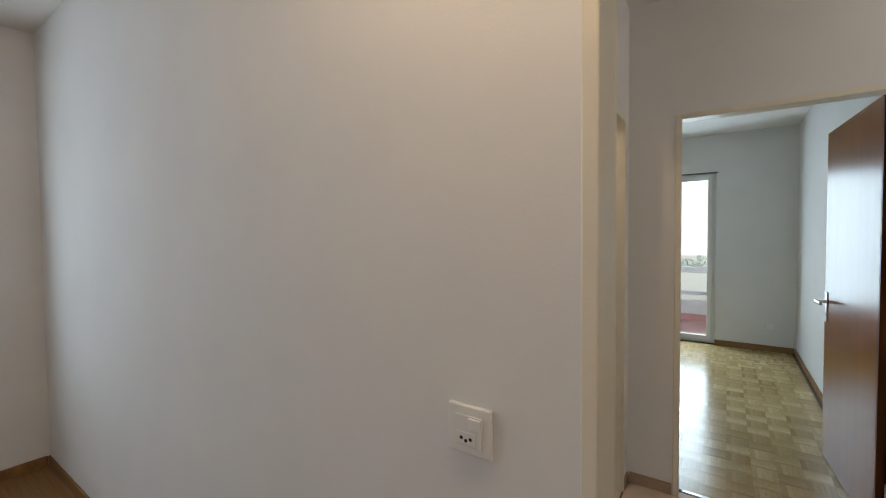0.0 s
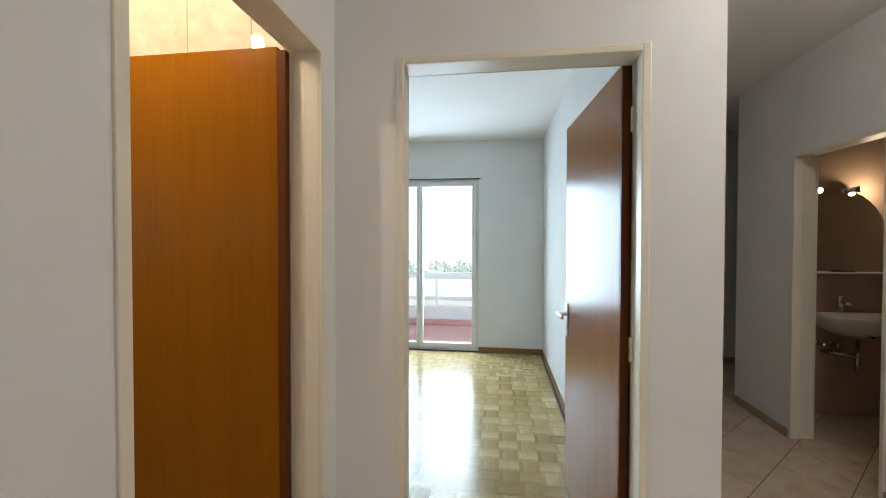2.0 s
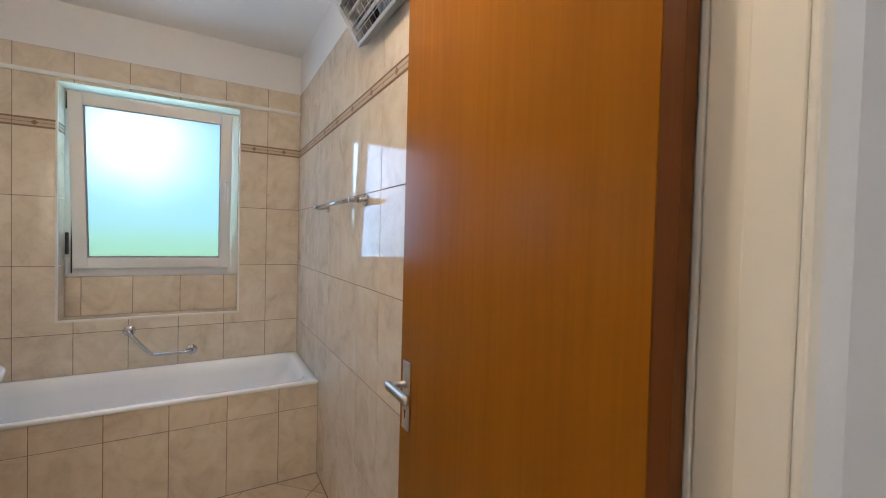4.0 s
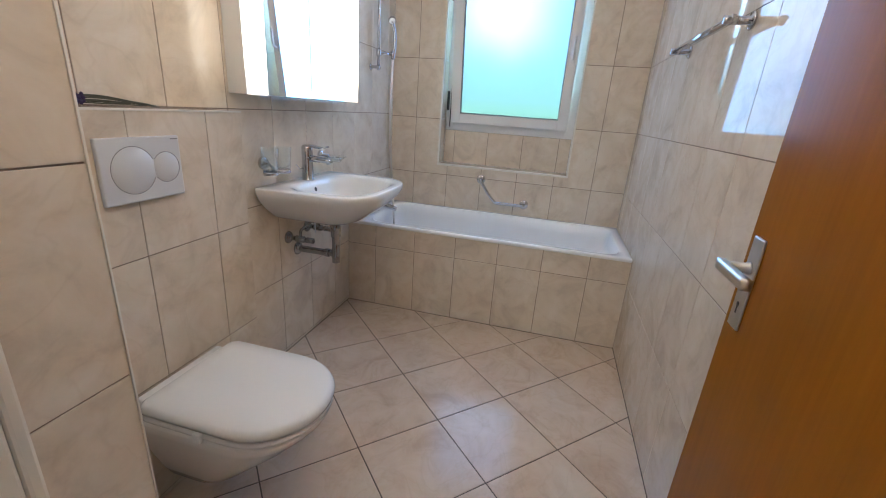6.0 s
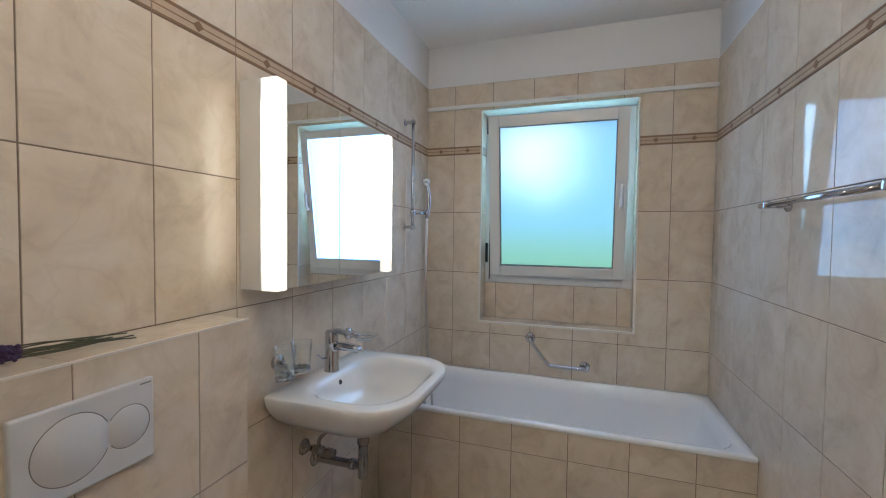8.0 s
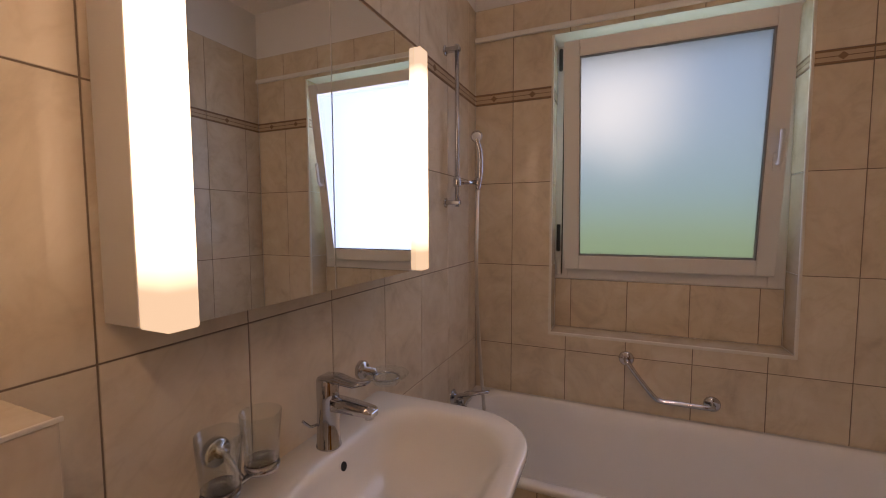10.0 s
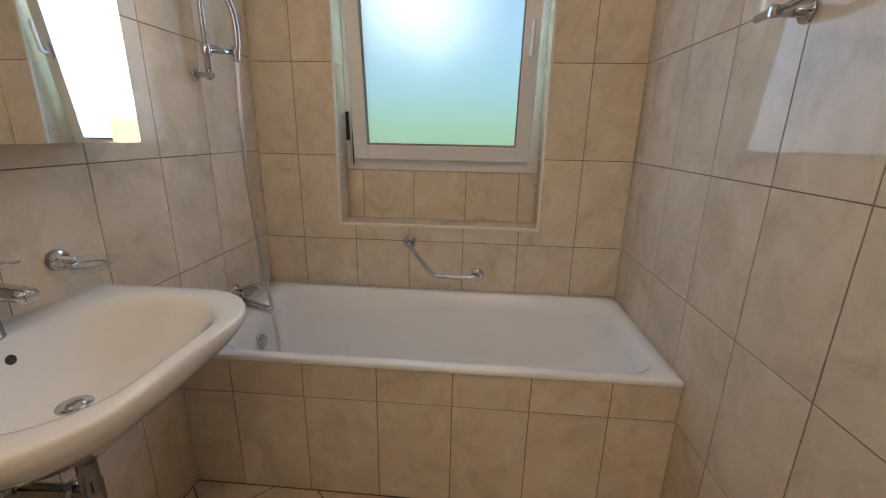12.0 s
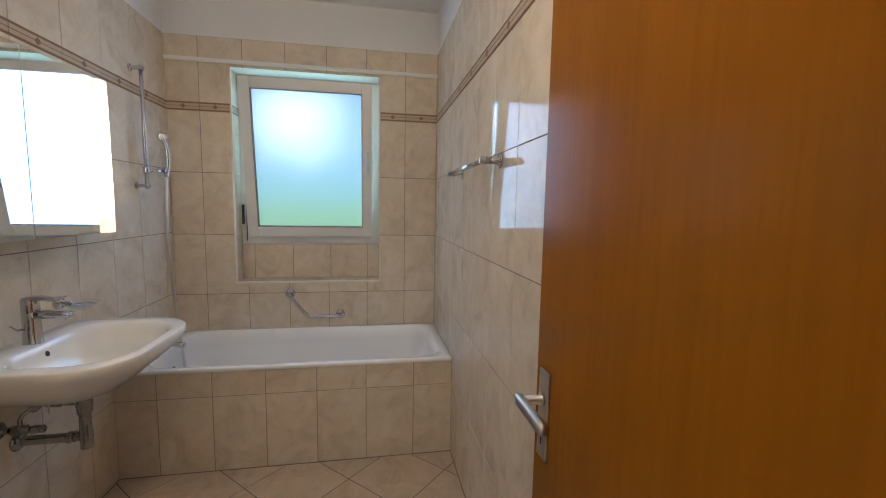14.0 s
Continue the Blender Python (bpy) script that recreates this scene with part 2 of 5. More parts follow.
def turned(bm, base, axis, profile, seg=20, mat=0):
    """Solid of revolution: profile of (distance along the axis, radius)."""
    d = Vector(axis).normalized()
    loft(bm, [circle(Vector(base) + d * h, d, max(r, 0.0003), seg) for h, r in profile], mat=mat)
    return bm


def tube(bm, pts, r, seg=12, mat=0, cap=True):
    """Round pipe along points, with parallel-carried frames."""
    pts = [Vector(p) for p in pts]
    t0 = (pts[1] - pts[0]).normalized()
    u = t0.orthogonal().normalized()
    rings = []
    for i, p in enumerate(pts):
        t = (pts[min(i + 1, len(pts) - 1)] - pts[max(i - 1, 0)]).normalized()
        u = (u - t * u.dot(t)).normalized()
        w = t.cross(u)
        rings.append([p + r * (math.cos(a) * u + math.sin(a) * w) for a in (2 * math.pi * k / seg for k in range(seg))])
    return loft(bm, rings, cap, cap, mat)


def smooth_path(pts, n=10):
    """Catmull-Rom through a few points."""
    p = [Vector(q) for q in pts]
    p = [2 * p[0] - p[1]] + p + [2 * p[-1] - p[-2]]
    out = []
    for a, b, c, d in zip(p, p[1:], p[2:], p[3:]):
        for i in range(n):
            t = i / n
            out.append(0.5 * (2 * b + (c - a) * t + (2 * a - 5 * b + 4 * c - d) * t * t + (3 * b - a - 3 * c + d) * t ** 3))
    return out + [p[-2]]


def structure(name, bm, mat, label, category):
    return tagged(link(name, bm, mat), label, category, kind="structure")


def cells(lo, hi, cuts):
    """Intervals of lo..hi divided at the cuts."""
    xs = [lo] + sorted(c for c in cuts if lo + 0.004 < c < hi - 0.004) + [hi]
    return list(zip(xs, xs[1:]))


# ---- structure ----
TOP = 2.66
BX0, BX1, BY0, BY1, BTOP = -2.545, 0.25, 2.28, 3.945, 2.375   # bathroom, tile faces
BCEIL = 2.64
G = 0.0025                                                      # joint depth


def walls():
    b = bmesh.new()
    box(b, -2.95, BX1, 2.17, BY0 - G, 0, TOP + 0.2)
    w = structure("wall_bath_south", b, [PLASTER], "white plastered partition between room and bathroom", "wall")
    b = bmesh.new()
    box(b, BX1, 0.628, 2.17, 2.36, 0, TOP + 0.2)
    structure("wall_hall_corner", b, PLASTER, "white plastered wall end beside the room doorway", "wall")
    # Opening is widened out of view so the south fill reaches the hall.
    b = bmesh.new()
    box(b, 0.628, 2.878, 2.17, 2.36, 2.05, TOP + 0.2)
    box(b, 2.878, 3.0, 2.17, 2.36, 0, TOP + 0.2)
    structure("wall_hall_south", b, PLASTER, "white plastered wall with a doorway into the hall", "wall")
    b = bmesh.new()
    box(b, BX1 + G, 0.36, 2.36, 3.136, 0, TOP + 0.2)
    box(b, BX1 + G, 0.36, 3.136, 3.897, 2.036, TOP + 0.2)
    box(b, BX1 + G, 0.36, 3.897, 4.0, 0, TOP + 0.2)
    structure("wall_bath_door", b, PLASTER, "white plastered hall wall with the bathroom doorway", "wall")
    structure("wall_bath_north", B(-2.75, BX1 + G, BY1 + G, 4.14, 0, TOP + 0.2), PLASTER, "white partition between bathroom and bedroom", "wall")
    b = bmesh.new()
    box(b, BX1 + G, 0.590, 4.0, 4.14, 0, TOP + 0.2)
    box(b, 0.590, 1.440, 4.0, 4.14, 2.036, TOP + 0.2)
    box(b, 1.440, 1.667, 4.0, 4.14, 0, TOP + 0.2)
    structure("wall_bedroom_door", b, PLASTER, "white plastered wall with the bedroom doorway", "wall")
    structure("wall_bedroom_east", B(1.49, 1.667, 4.14, 7.73, 0, TOP + 0.2), PLASTER, "white plastered bedroom side wall", "wall")
    b = bmesh.new()
    box(b, -2.95, -0.88, 7.73, 8.05, 0, TOP + 0.2)
    box(b, -0.88, 0.70, 7.73, 8.05, 2.18, TOP + 0.2)
    box(b, 0.70, 1.667, 7.73, 8.05, 0, TOP + 0.2)
    structure("wall_bedroom_balcony", b, PLASTER, "white plastered outer wall with the balcony door", "wall")
    structure("wall_bedroom_west", B(-2.95, -2.75, 3.9475, 7.73, 0, TOP + 0.2), PLASTER, "white plastered bedroom wall", "wall")
    structure("wall_hall_end", B(1.667, 5.2, 7.70, 8.05, 0, TOP + 0.2), PLASTER, "white plastered end wall of the hall", "wall")
    b = bmesh.new()
    box(b, 3.0, 3.15, -3.0, 5.047, 0, TOP + 0.2)
    box(b, 3.0, 3.15, 5.047, 5.778, 2.006, TOP + 0.2)
    box(b, 3.0, 3.15, 5.778, 6.45, 0, TOP + 0.2)
    structure("wall_toilet_room", b, PLASTER, "white plastered hall wall with the guest toilet doorway", "wall")
    structure("wall_toilet_back", B(3.15, 5.2, 6.25, 6.45, 0, TOP + 0.2), PLASTER, "wall behind the guest washbasin", "wall")
    structure("wall_toilet_side", B(4.5, 4.6, 4.3, 6.25, 0, TOP + 0.2), PLASTER, "side wall of the guest toilet", "wall")
    structure("wall_toilet_front", B(3.15, 4.5, 4.3, 4.4, 0, TOP + 0.2), PLASTER, "front wall of the guest toilet", "wall")
    structure("wall_hall_east", B(5.2, 5.4, 6.25, 8.05, 0, TOP + 0.2), PLASTER, "white wall closing the hall", "wall")
    # outer wall: bathroom with the window recess, and the room beside it
    b = bmesh.new()
    box(b, -2.95, BX0 - G, BY0 - G, 2.644, 0, TOP + 0.2)
    box(b, -2.95, BX0 - G, 3.565, BY1 + G, 0, TOP + 0.2)
    box(b, -2.95, BX0 - G, 2.644, 3.565, 0, 0.85)
    box(b, -2.95, BX0 - G, 2.644, 3.565, 2.205, TOP + 0.2)
    box(b, -2.95, -2.683, 2.644, 3.565, 0.85, 1.095)
    structure("wall_bath_window", b, [PLASTER], "outer bathroom wall with a window recess", "wall")
    b = bmesh.new()
    box(b, -2.95, -2.66, -3.0, 0.2, 0, TOP + 0.2)
    box(b, -2.95, -2.66, 0.2, 1.6, 0, 0.9)
    box(b, -2.95, -2.66, 0.2, 1.6, 2.2, TOP + 0.2)
    box(b, -2.95, -2.66, 1.6, 2.17, 0, TOP + 0.2)
    structure("wall_room_west", b, PLASTER, "white plastered outer wall with a window", "wall")
    # Window opening is added out of view to hold the fill lamp.
    b = bmesh.new()
    box(b, -2.95, -0.1, -3.2, -3.0, 0, TOP + 0.2)
    box(b, 2.7, 3.0, -3.2, -3.0, 0, TOP + 0.2)
    box(b, -0.1, 2.7, -3.2, -3.0, 0, 0.35)
    box(b, -0.1, 2.7, -3.2, -3.0, 2.35, TOP + 0.2)
    structure("wall_room_south", b, PLASTER, "white plastered wall behind", "wall")
    # ceilings
    structure("ceiling_room", B(-2.95, 3.15, -3.2, 2.17, TOP, TOP + 0.15), CEILING, "white painted ceiling", "ceiling")
    b = bmesh.new()
    box(b, 0.36, 5.4, 2.36, 4.05, TOP, TOP + 0.15)
    box(b, 1.60, 5.4, 4.05, 7.70, TOP, TOP + 0.15)
    structure("ceiling_hall", b, CEILING, "white painted hall ceiling", "ceiling")
    structure("ceiling_bedroom", B(-2.75, 1.49, 4.14, 7.73, TOP, TOP + 0.15), CEILING, "white painted bedroom ceiling", "ceiling")
    structure("ceiling_bathroom", B(BX0 - 0.05, BX1 + 0.05, BY0 - 0.05, BY1 + 0.05, BCEIL, BCEIL + 0.15), CEILING, "white painted bathroom ceiling", "ceiling")


walls()

# ---- floors ----
structure("floor", B(-2.95, 5.4, -3.2, 4.07, -0.2, -0.002), FGROUT, "grouted floor bed of room, hall and bathroom", "floor")
hall_floor = structure("floor_hall", B(1.60, 5.4, 4.07, 8.05, -0.2, -0.002), FGROUT, "grouted floor bed of the hall", "floor")
bed_floor = structure("floor_bedroom", B(-2.95, 1.60, 4.07, 8.05, -0.2, -0.004), FGROUT, "bedroom floor under oak parquet", "floor")


# ---- door frames and doors ----
def door_frame(name, label, axis, a0, a1, near, far, top, narrow="near"):
    """Enamelled steel frame lining an opening: a narrow face towards the hall, a rebate behind it for the leaf.
    axis 'y': wall runs along y, faces at x = near and far."""
    e = thing(name, (0, 0, 0), label, "door frame", kind="structure")

    def piece(nm, u0, u1, d0, d1, z0, z1, bev=0.003):
        bm = B(d0, d1, u0, u1, z0, z1, bev=bev) if axis == "y" else B(u0, u1, d0, d1, z0, z1, bev=bev)
        part(nm, bm, FRAME, e)
    w, lap, deep, r = 0.025, 0.007, 0.055, 0.020
    if narrow == "near":
        n0, n1, m0, m1, f0, f1 = near - lap, near + deep, near + deep, far - 0.004, far - 0.004, far + lap
    else:
        n0, n1, m0, m1, f0, f1 = far - deep, far + lap, near + 0.004, far - deep, near - lap, near + 0.004
    edge = (n0, n0 + 0.010) if narrow == "near" else (n1 - 0.010, n1)
    # narrow face and its lining
    piece("face", a0 - w, a0 + 0.002, *edge, 0.0, top + w)
    piece("face", a1 - 0.002, a1 + w, *edge, 0.0, top + w)
    piece("face", a0 + 0.002, a1 - 0.002, *edge, top - 0.002, top + w)
    body = (n0 + 0.0102, n1) if narrow == "near" else (n0, n1 - 0.0102)
    piece("lining", a0 - r, a0, *body, 0.0, top + r)
    piece("lining", a1, a1 + r, *body, 0.0, top + r)
    piece("lining", a0 + 0.0005, a1 - 0.0005, *body, top, top + r - 0.002)
    # rebated part and the casing on the leaf's side
    piece("rebate", a0 - r, a0 - r + 0.006, m0 + 0.0005, m1 - 0.0005, 0.0, top + r)
    piece("rebate", a1 + r - 0.006, a1 + r, m0 + 0.0005, m1 - 0.0005, 0.0, top + r)
    piece("rebate", a0 - r + 0.007, a1 + r - 0.007, m0 + 0.0005, m1 - 0.0005, top + r - 0.008, top + r - 0.002)
    piece("casing", a0 - 0.05, a0 - r + 0.006, f0, f1, 0.0, top + 0.05)
    piece("casing", a1 + r - 0.006, a1 + 0.05, f0, f1, 0.0, top + 0.05)
    piece("casing", a0 - r + 0.007, a1 + r - 0.007, f0, f1, top + r - 0.008, top + 0.05)
    return e


door_frame("door_frame_bath", "cream enamelled steel frame of the bathroom door", "y", 3.160, 3.873, BX1 + G, 0.36, 2.014, "far")
door_frame("door_frame_bedroom", "cream enamelled steel frame of the bedroom door", "x", 0.616, 1.414, 4.0, 4.14, 2.014)
door_frame("door_frame_toilet", "cream enamelled steel frame of the guest toilet", "y", 5.072, 5.753, 3.0, 3.15, 1.984)
door_frame("door_frame_room", "cream enamelled steel frame between room and hall", "x", 0.653, 2.853, 2.17, 2.36, 2.028)


def lever_set(door, w, s, hgt=0.985):
    """Long steel plate with lever and keyhole on one face. w: distance from hinge; s: +1 or -1 face."""
    fy = 0.0 if s < 0 else 0.04
    y0, y1 = (fy - 0.006, fy) if s < 0 else (fy, fy + 0.006)
    plate = part("handle_plate", B(w - 0.021, w + 0.021, y0, y1, hgt - 0.125, hgt + 0.06, bev=0.0025), STEEL, door, "brushed steel handle plate")
    b = bmesh.new()
    o = fy + s * 0.006
    turned(b, (w, o, hgt), (0, s, 0), [(0, 0.012), (0.004, 0.012), (0.006, 0.0095), (0.036, 0.0090)], 18)
    loft(b, [[(x, o + s * yy, hgt + zz) for yy, zz in ((0.040, -0.010), (0.054, -0.010), (0.054, 0.010), (0.040, 0.010))] for x in (w + 0.012, w + 0.008, w - 0.10, w - 0.112)])
    bmesh.ops.bevel(b, geom=[e for e in b.edges if len(e.link_faces) == 2 and e.calc_face_angle(0) > 1.0 and abs((e.verts[0].co - e.verts[1].co).x) > 0.003], offset=0.004, segments=3, affect="EDGES", clamp_overlap=True)
    part("lever", b, STEEL, plate, "brushed steel lever handle", True)
    b = bmesh.new()
    turned(b, (w, o - s * 0.0005, hgt - 0.075), (0, s, 0), [(0, 0.005), (0.001, 0.005)], 14)
    box(b, w - 0.002, w + 0.002, min(o, o + s * 0.0008), max(o, o + s * 0.0008), hgt - 0.094, hgt - 0.075)
    part("keyhole", b, DARK, plate, "dark keyhole")


def wooden_door(name, label, width, height, m, hinges=(0.23, 1.0, 1.83), lever=0.985, lip=0.013):
    """Flush veneered leaf, hinge edge at x = 0, thickness 0..0.04 in y, then posed."""
    e = thing(name, (0, 0, 0), label, "door", kind="structure")
    b = bmesh.new()
    box(b, 0.0, width, 0.0, 0.04, 0.008, height, bev=0.0015, seg=1)
    for f in b.faces:
        c = f.calc_center_median()
        if c.x < 0.0005 or c.x > width - 0.0005:
            f.material_index = 1
    part("leaf", b, [DOOR, DOOREDGE], e)
    part("rebate_edge", B(-lip, -0.0005, 0.013, 0.04, 0.015, height - 0.012, bev=0.001), DOOREDGE, e, "dark red-brown rebated edge")
    for s in (-1, 1):
        lever_set(e, width - 0.045, s, lever)
    for z in hinges:
        b = bmesh.new()
        turned(b, (-0.018, 0.004, z - 0.045), (0, 0, 1), [(0, 0.005), (0.002, 0.008), (0.043, 0.008), (0.044, 0.0065), (0.046, 0.0065), (0.047, 0.008), (0.088, 0.008), (0.09, 0.005)], 14)
        part("hinge", b, FRAME, e, "cream painted hinge", True)
    e.matrix_basis = m
    return e


# leaf runs from its hinge towards the window, flat against the tiled wall
wooden_door("door_bath", "open orange-brown veneered bathroom door", 0.735, 2.033, Matrix.Translation((0.222, 3.893, 0)) @ Matrix.Rotation(math.pi, 4, "Z"), lip=0.0285)
wooden_door("door_bedroom", "open orange-brown veneered bedroom door", 0.845, 2.03, Matrix.Translation((1.428, 4.150, 0)) @ Matrix.Rotation(radians(93.9), 4, "Z"))

# ---- bathroom fixtures ----
def bathtub():
    e = thing("bathtub", (-2.2, 3.11, 0), "white enamelled bathtub set behind tiled apron", "bathtub")
    x0, x1, y0, y1, zt = BX0 + 0.001, -1.855, BY0 + 0.002, BY1 - 0.002, 0.546
    b = bmesh.new()
    r0 = 0.008
    rings = [rr(x0 + 0.004, x1 - 0.004, y0 + 0.002, y1 - 0.002, zt - 0.020, [r0] * 4),
             rr(x0, x1, y0, y1, zt - 0.017, [r0] * 4),
             rr(x0, x1, y0, y1, zt - 0.006, [r0] * 4),
             rr(x0 + 0.004, x1 - 0.004, y0 + 0.004, y1 - 0.004, zt, [r0] * 4)]
    ix0, ix1, iy0, iy1 = x0 + 0.035, x1 - 0.040, y0 + 0.085, y1 - 0.045
    rings += [rr(ix0, ix1, iy0, iy1, zt - 0.001, [0.10, 0.10, 0.13, 0.13]),
              rr(ix0 + 0.008, ix1 - 0.008, iy0 + 0.010, iy1 - 0.010, zt - 0.007, [0.10, 0.10, 0.13, 0.13])]
    for t, ins, end in ((0.08, 0.012, 0.02), (0.2, 0.025, 0.06), (0.32, 0.045, 0.12), (0.37, 0.06, 0.15), (0.40, 0.085, 0.18), (0.412, 0.12, 0.22)):
        rings.append(rr(ix0 + ins, ix1 - ins, iy0 + ins * 0.8 + 0.01, iy1 - end, zt - t, [0.11, 0.11, 0.11, 0.11]))
    rings.append(rr((ix0 + ix1) / 2 - 0.02, (ix0 + ix1) / 2 + 0.02, iy0 + 0.5, iy1 - 0.6, zt - 0.418, [0.015] * 4))
    loft(b, rings, cap0=False)
    part("tub_body", b, ENAMEL, e)
    b = bmesh.new()
    turned(b, (-2.19, iy0 + 0.032, 0.41), (0, 1, 0.12), [(0, 0.030), (0.006, 0.030), (0.010, 0.026), (0.014, 0.010)], 24)
    part("overflow_cover", b, CHROME, e, "round chrome overflow cover", True)
    return e


bathtub()


def washbasin():
    cx = -1.335
    e = thing("washbasin", (cx, 2.5, 0.7), "white ceramic wall-hung washbasin", "washbasin")
    x0, x1, y0, y1, z = cx - 0.305, cx + 0.305, BY0 + 0.001, 2.765, 0.872
    R = [0.17, 0.17, 0.02, 0.02]

    def ring(dx, dyb, dyf, zz, rad=None):
        return rr(x0 + dx, x1 - dx, y0 + dyb, y1 - dyf, zz, rad or R, 8)
    rings = [ring(0.20, 0.03, 0.20, 0.655, [0.06, 0.06, 0.02, 0.02]), ring(0.17, 0.0, 0.17, 0.660, [0.08, 0.08, 0.02, 0.02]),
             ring(0.11, 0.0, 0.115, 0.685, [0.12, 0.12, 0.02, 0.02]), ring(0.05, 0.0, 0.055, 0.735), ring(0.017, 0.0, 0.02, 0.785),
             ring(0.004, 0.0, 0.005, 0.818), ring(0.0, 0.0, 0.0, 0.834), ring(0.0, 0.0, 0.0, 0.844), ring(0.0015, 0.001, 0.0015, 0.8485), ring(0.005, 0.003, 0.005, 0.850),
             ring(0.048, 0.072, 0.028, 0.8500, [0.15, 0.15, 0.12, 0.12]), ring(0.056, 0.079, 0.034, 0.8488, [0.15, 0.15, 0.12, 0.12]), ring(0.063, 0.086, 0.040, 0.8455, [0.15, 0.15, 0.12, 0.12]),
             ring(0.069, 0.091, 0.046, 0.8405, [0.15, 0.15, 0.12, 0.12]), ring(0.076, 0.097, 0.053, 0.832, [0.14, 0.14, 0.12, 0.12]), ring(0.084, 0.102, 0.066, 0.816, [0.14, 0.14, 0.12, 0.12]), ring(0.092, 0.107, 0.083, 0.795, [0.13, 0.13, 0.11, 0.11]),
             ring(0.122, 0.124, 0.13, 0.755, [0.11, 0.11, 0.09, 0.09]), ring(0.17, 0.152, 0.19, 0.728, [0.06, 0.06, 0.05, 0.05]),
             ring(0.225, 0.18, 0.225, 0.716, [0.03, 0.03, 0.03, 0.03]), ring(0.29, 0.205, 0.258, 0.713, [0.005] * 4)]
    rings = [[(px, py, pz + 0.022 + (0.022 * min(1, (0.818 - pz) / 0.08) if pz < 0.818 and k < 6 else 0)) for px, py, pz in r] for k, r in enumerate(rings)]
    b = bmesh.new()
    loft(b, rings)
    part("bowl", b, CERAMIC, e)
    b = bmesh.new()
    turned(b, (cx, 2.496, 0.734), (0, 0, 1), [(0, 0.031), (0.004, 0.031), (0.006, 0.028), (0.006, 0.022), (0.010, 0.020), (0.013, 0.012), (0.0135, 0.0)], 28)
    part("waste_plug", b, CHROME, e, "chrome pop-up waste", True)
    b = bmesh.new()
    turned(b, (cx, 2.379, 0.829), (0, 1, 0.3), [(0, 0.010), (0.0065, 0.010)], 20)
    part("overflow_hole", b, DARK, e, "dark overflow hole")
    # single-lever tap
    tap = thing("basin_mixer_tap", (cx, 2.345, 0.872), "chrome single-lever basin mixer tap", "tap")
    b = bmesh.new()
    turned(b, (cx, 2.345, 0.871), (0, 0, 1), [(0, 0.0285), (0.004, 0.0285), (0.006, 0.0265), (0.105, 0.0245), (0.108, 0.025), (0.154, 0.025), (0.158, 0.022)], 28)
    part("tap_body", b, CHROME, tap, "", True)
    b = bmesh.new()
    loft(b, [[(cx + sx * w, y, z + sz * h) for sx, sz in ((-1, -1), (1, -1), (1, 1), (-1, 1))] for y, z, w, h in
             ((2.350, 0.972, 0.017, 0.015), (2.40, 0.973, 0.0165, 0.013), (2.445, 0.971, 0.016, 0.011), (2.465, 0.969, 0.0155, 0.010), (2.470, 0.967, 0.014, 0.007))])
    bmesh.ops.bevel(b, geom=b.edges[:], offset=0.003, segments=2, affect="EDGES", clamp_overlap=True)
    part("spout", b, CHROME, tap)
    b = bmesh.new()
    turned(b, (cx, 2.455, 0.962), (0, 0, -1), [(0, 0.010), (0.008, 0.010), (0.009, 0.008)], 16)
    part("aerator", b, STEEL, tap)
    b = bmesh.new()
    loft(b, [[(cx + sx * w, y, z + sz * h) for sx, sz in ((-1, -1), (1, -1), (1, 1), (-1, 1))] for y, z, w, h in
             ((2.332, 1.027, 0.020, 0.007), (2.37, 1.031, 0.020, 0.006), (2.42, 1.024, 0.015, 0.0045), (2.455, 1.034, 0.010, 0.0035))])
    bmesh.ops.bevel(b, geom=b.edges[:], offset=0.0022, segments=2, affect="EDGES", clamp_overlap=True)
    part("lever", b, CHROME, tap)
    b = bmesh.new()
    tube(b, smooth_path([(cx + 0.018, 2.330, 0.925), (cx + 0.034, 2.324, 0.926), (cx + 0.042, 2.321, 0.934), (cx + 0.052, 2.318, 0.945)], 5), 0.003, 10)
    part("pop_up_rod", b, CHROME, tap, "", True)
    # waste trap and stop valves under the bowl
    tr = thing("waste_trap", (cx, 2.4, 0.49), "chrome waste trap and stop valves under the basin", "plumbing")
    b = bmesh.new()
    turned(b, (cx, 2.486, 0.470), (0, 0, 1), [(0, 0.012), (0.004, 0.019), (0.03, 0.0205), (0.075, 0.0205), (0.078, 0.0185), (0.135, 0.0185), (0.138, 0.024), (0.162, 0.024), (0.165, 0.026), (0.245, 0.027)], 24)
    part("trap_pipe", b, DARKCHROME, tr, "", True)
    b = bmesh.new()
    tube(b, smooth_path([(cx, 2.475, 0.517), (cx + 0.004, 2.43, 0.518), (cx + 0.012, 2.34, 0.521), (cx + 0.014, 2.285, 0.522)], 6), 0.0165, 16)
    part("outlet_pipe", b, DARKCHROME, tr, "", True)
    b = bmesh.new()
    turned(b, (cx + 0.003, 2.43, 0.518), (0, 1, 0), [(0, 0.016), (0.002, 0.021), (0.022, 0.021), (0.024, 0.016)], 18)
    part("union_nut", b, DARKCHROME, tr, "", True)
    b = bmesh.new()
    turned(b, (cx + 0.014, BY0, 0.522), (0, 1, 0), [(0, 0.034), (0.004, 0.034), (0.012, 0.026), (0.020, 0.018)], 24)
    part("wall_rosette", b, DARKCHROME, tr, "", True)
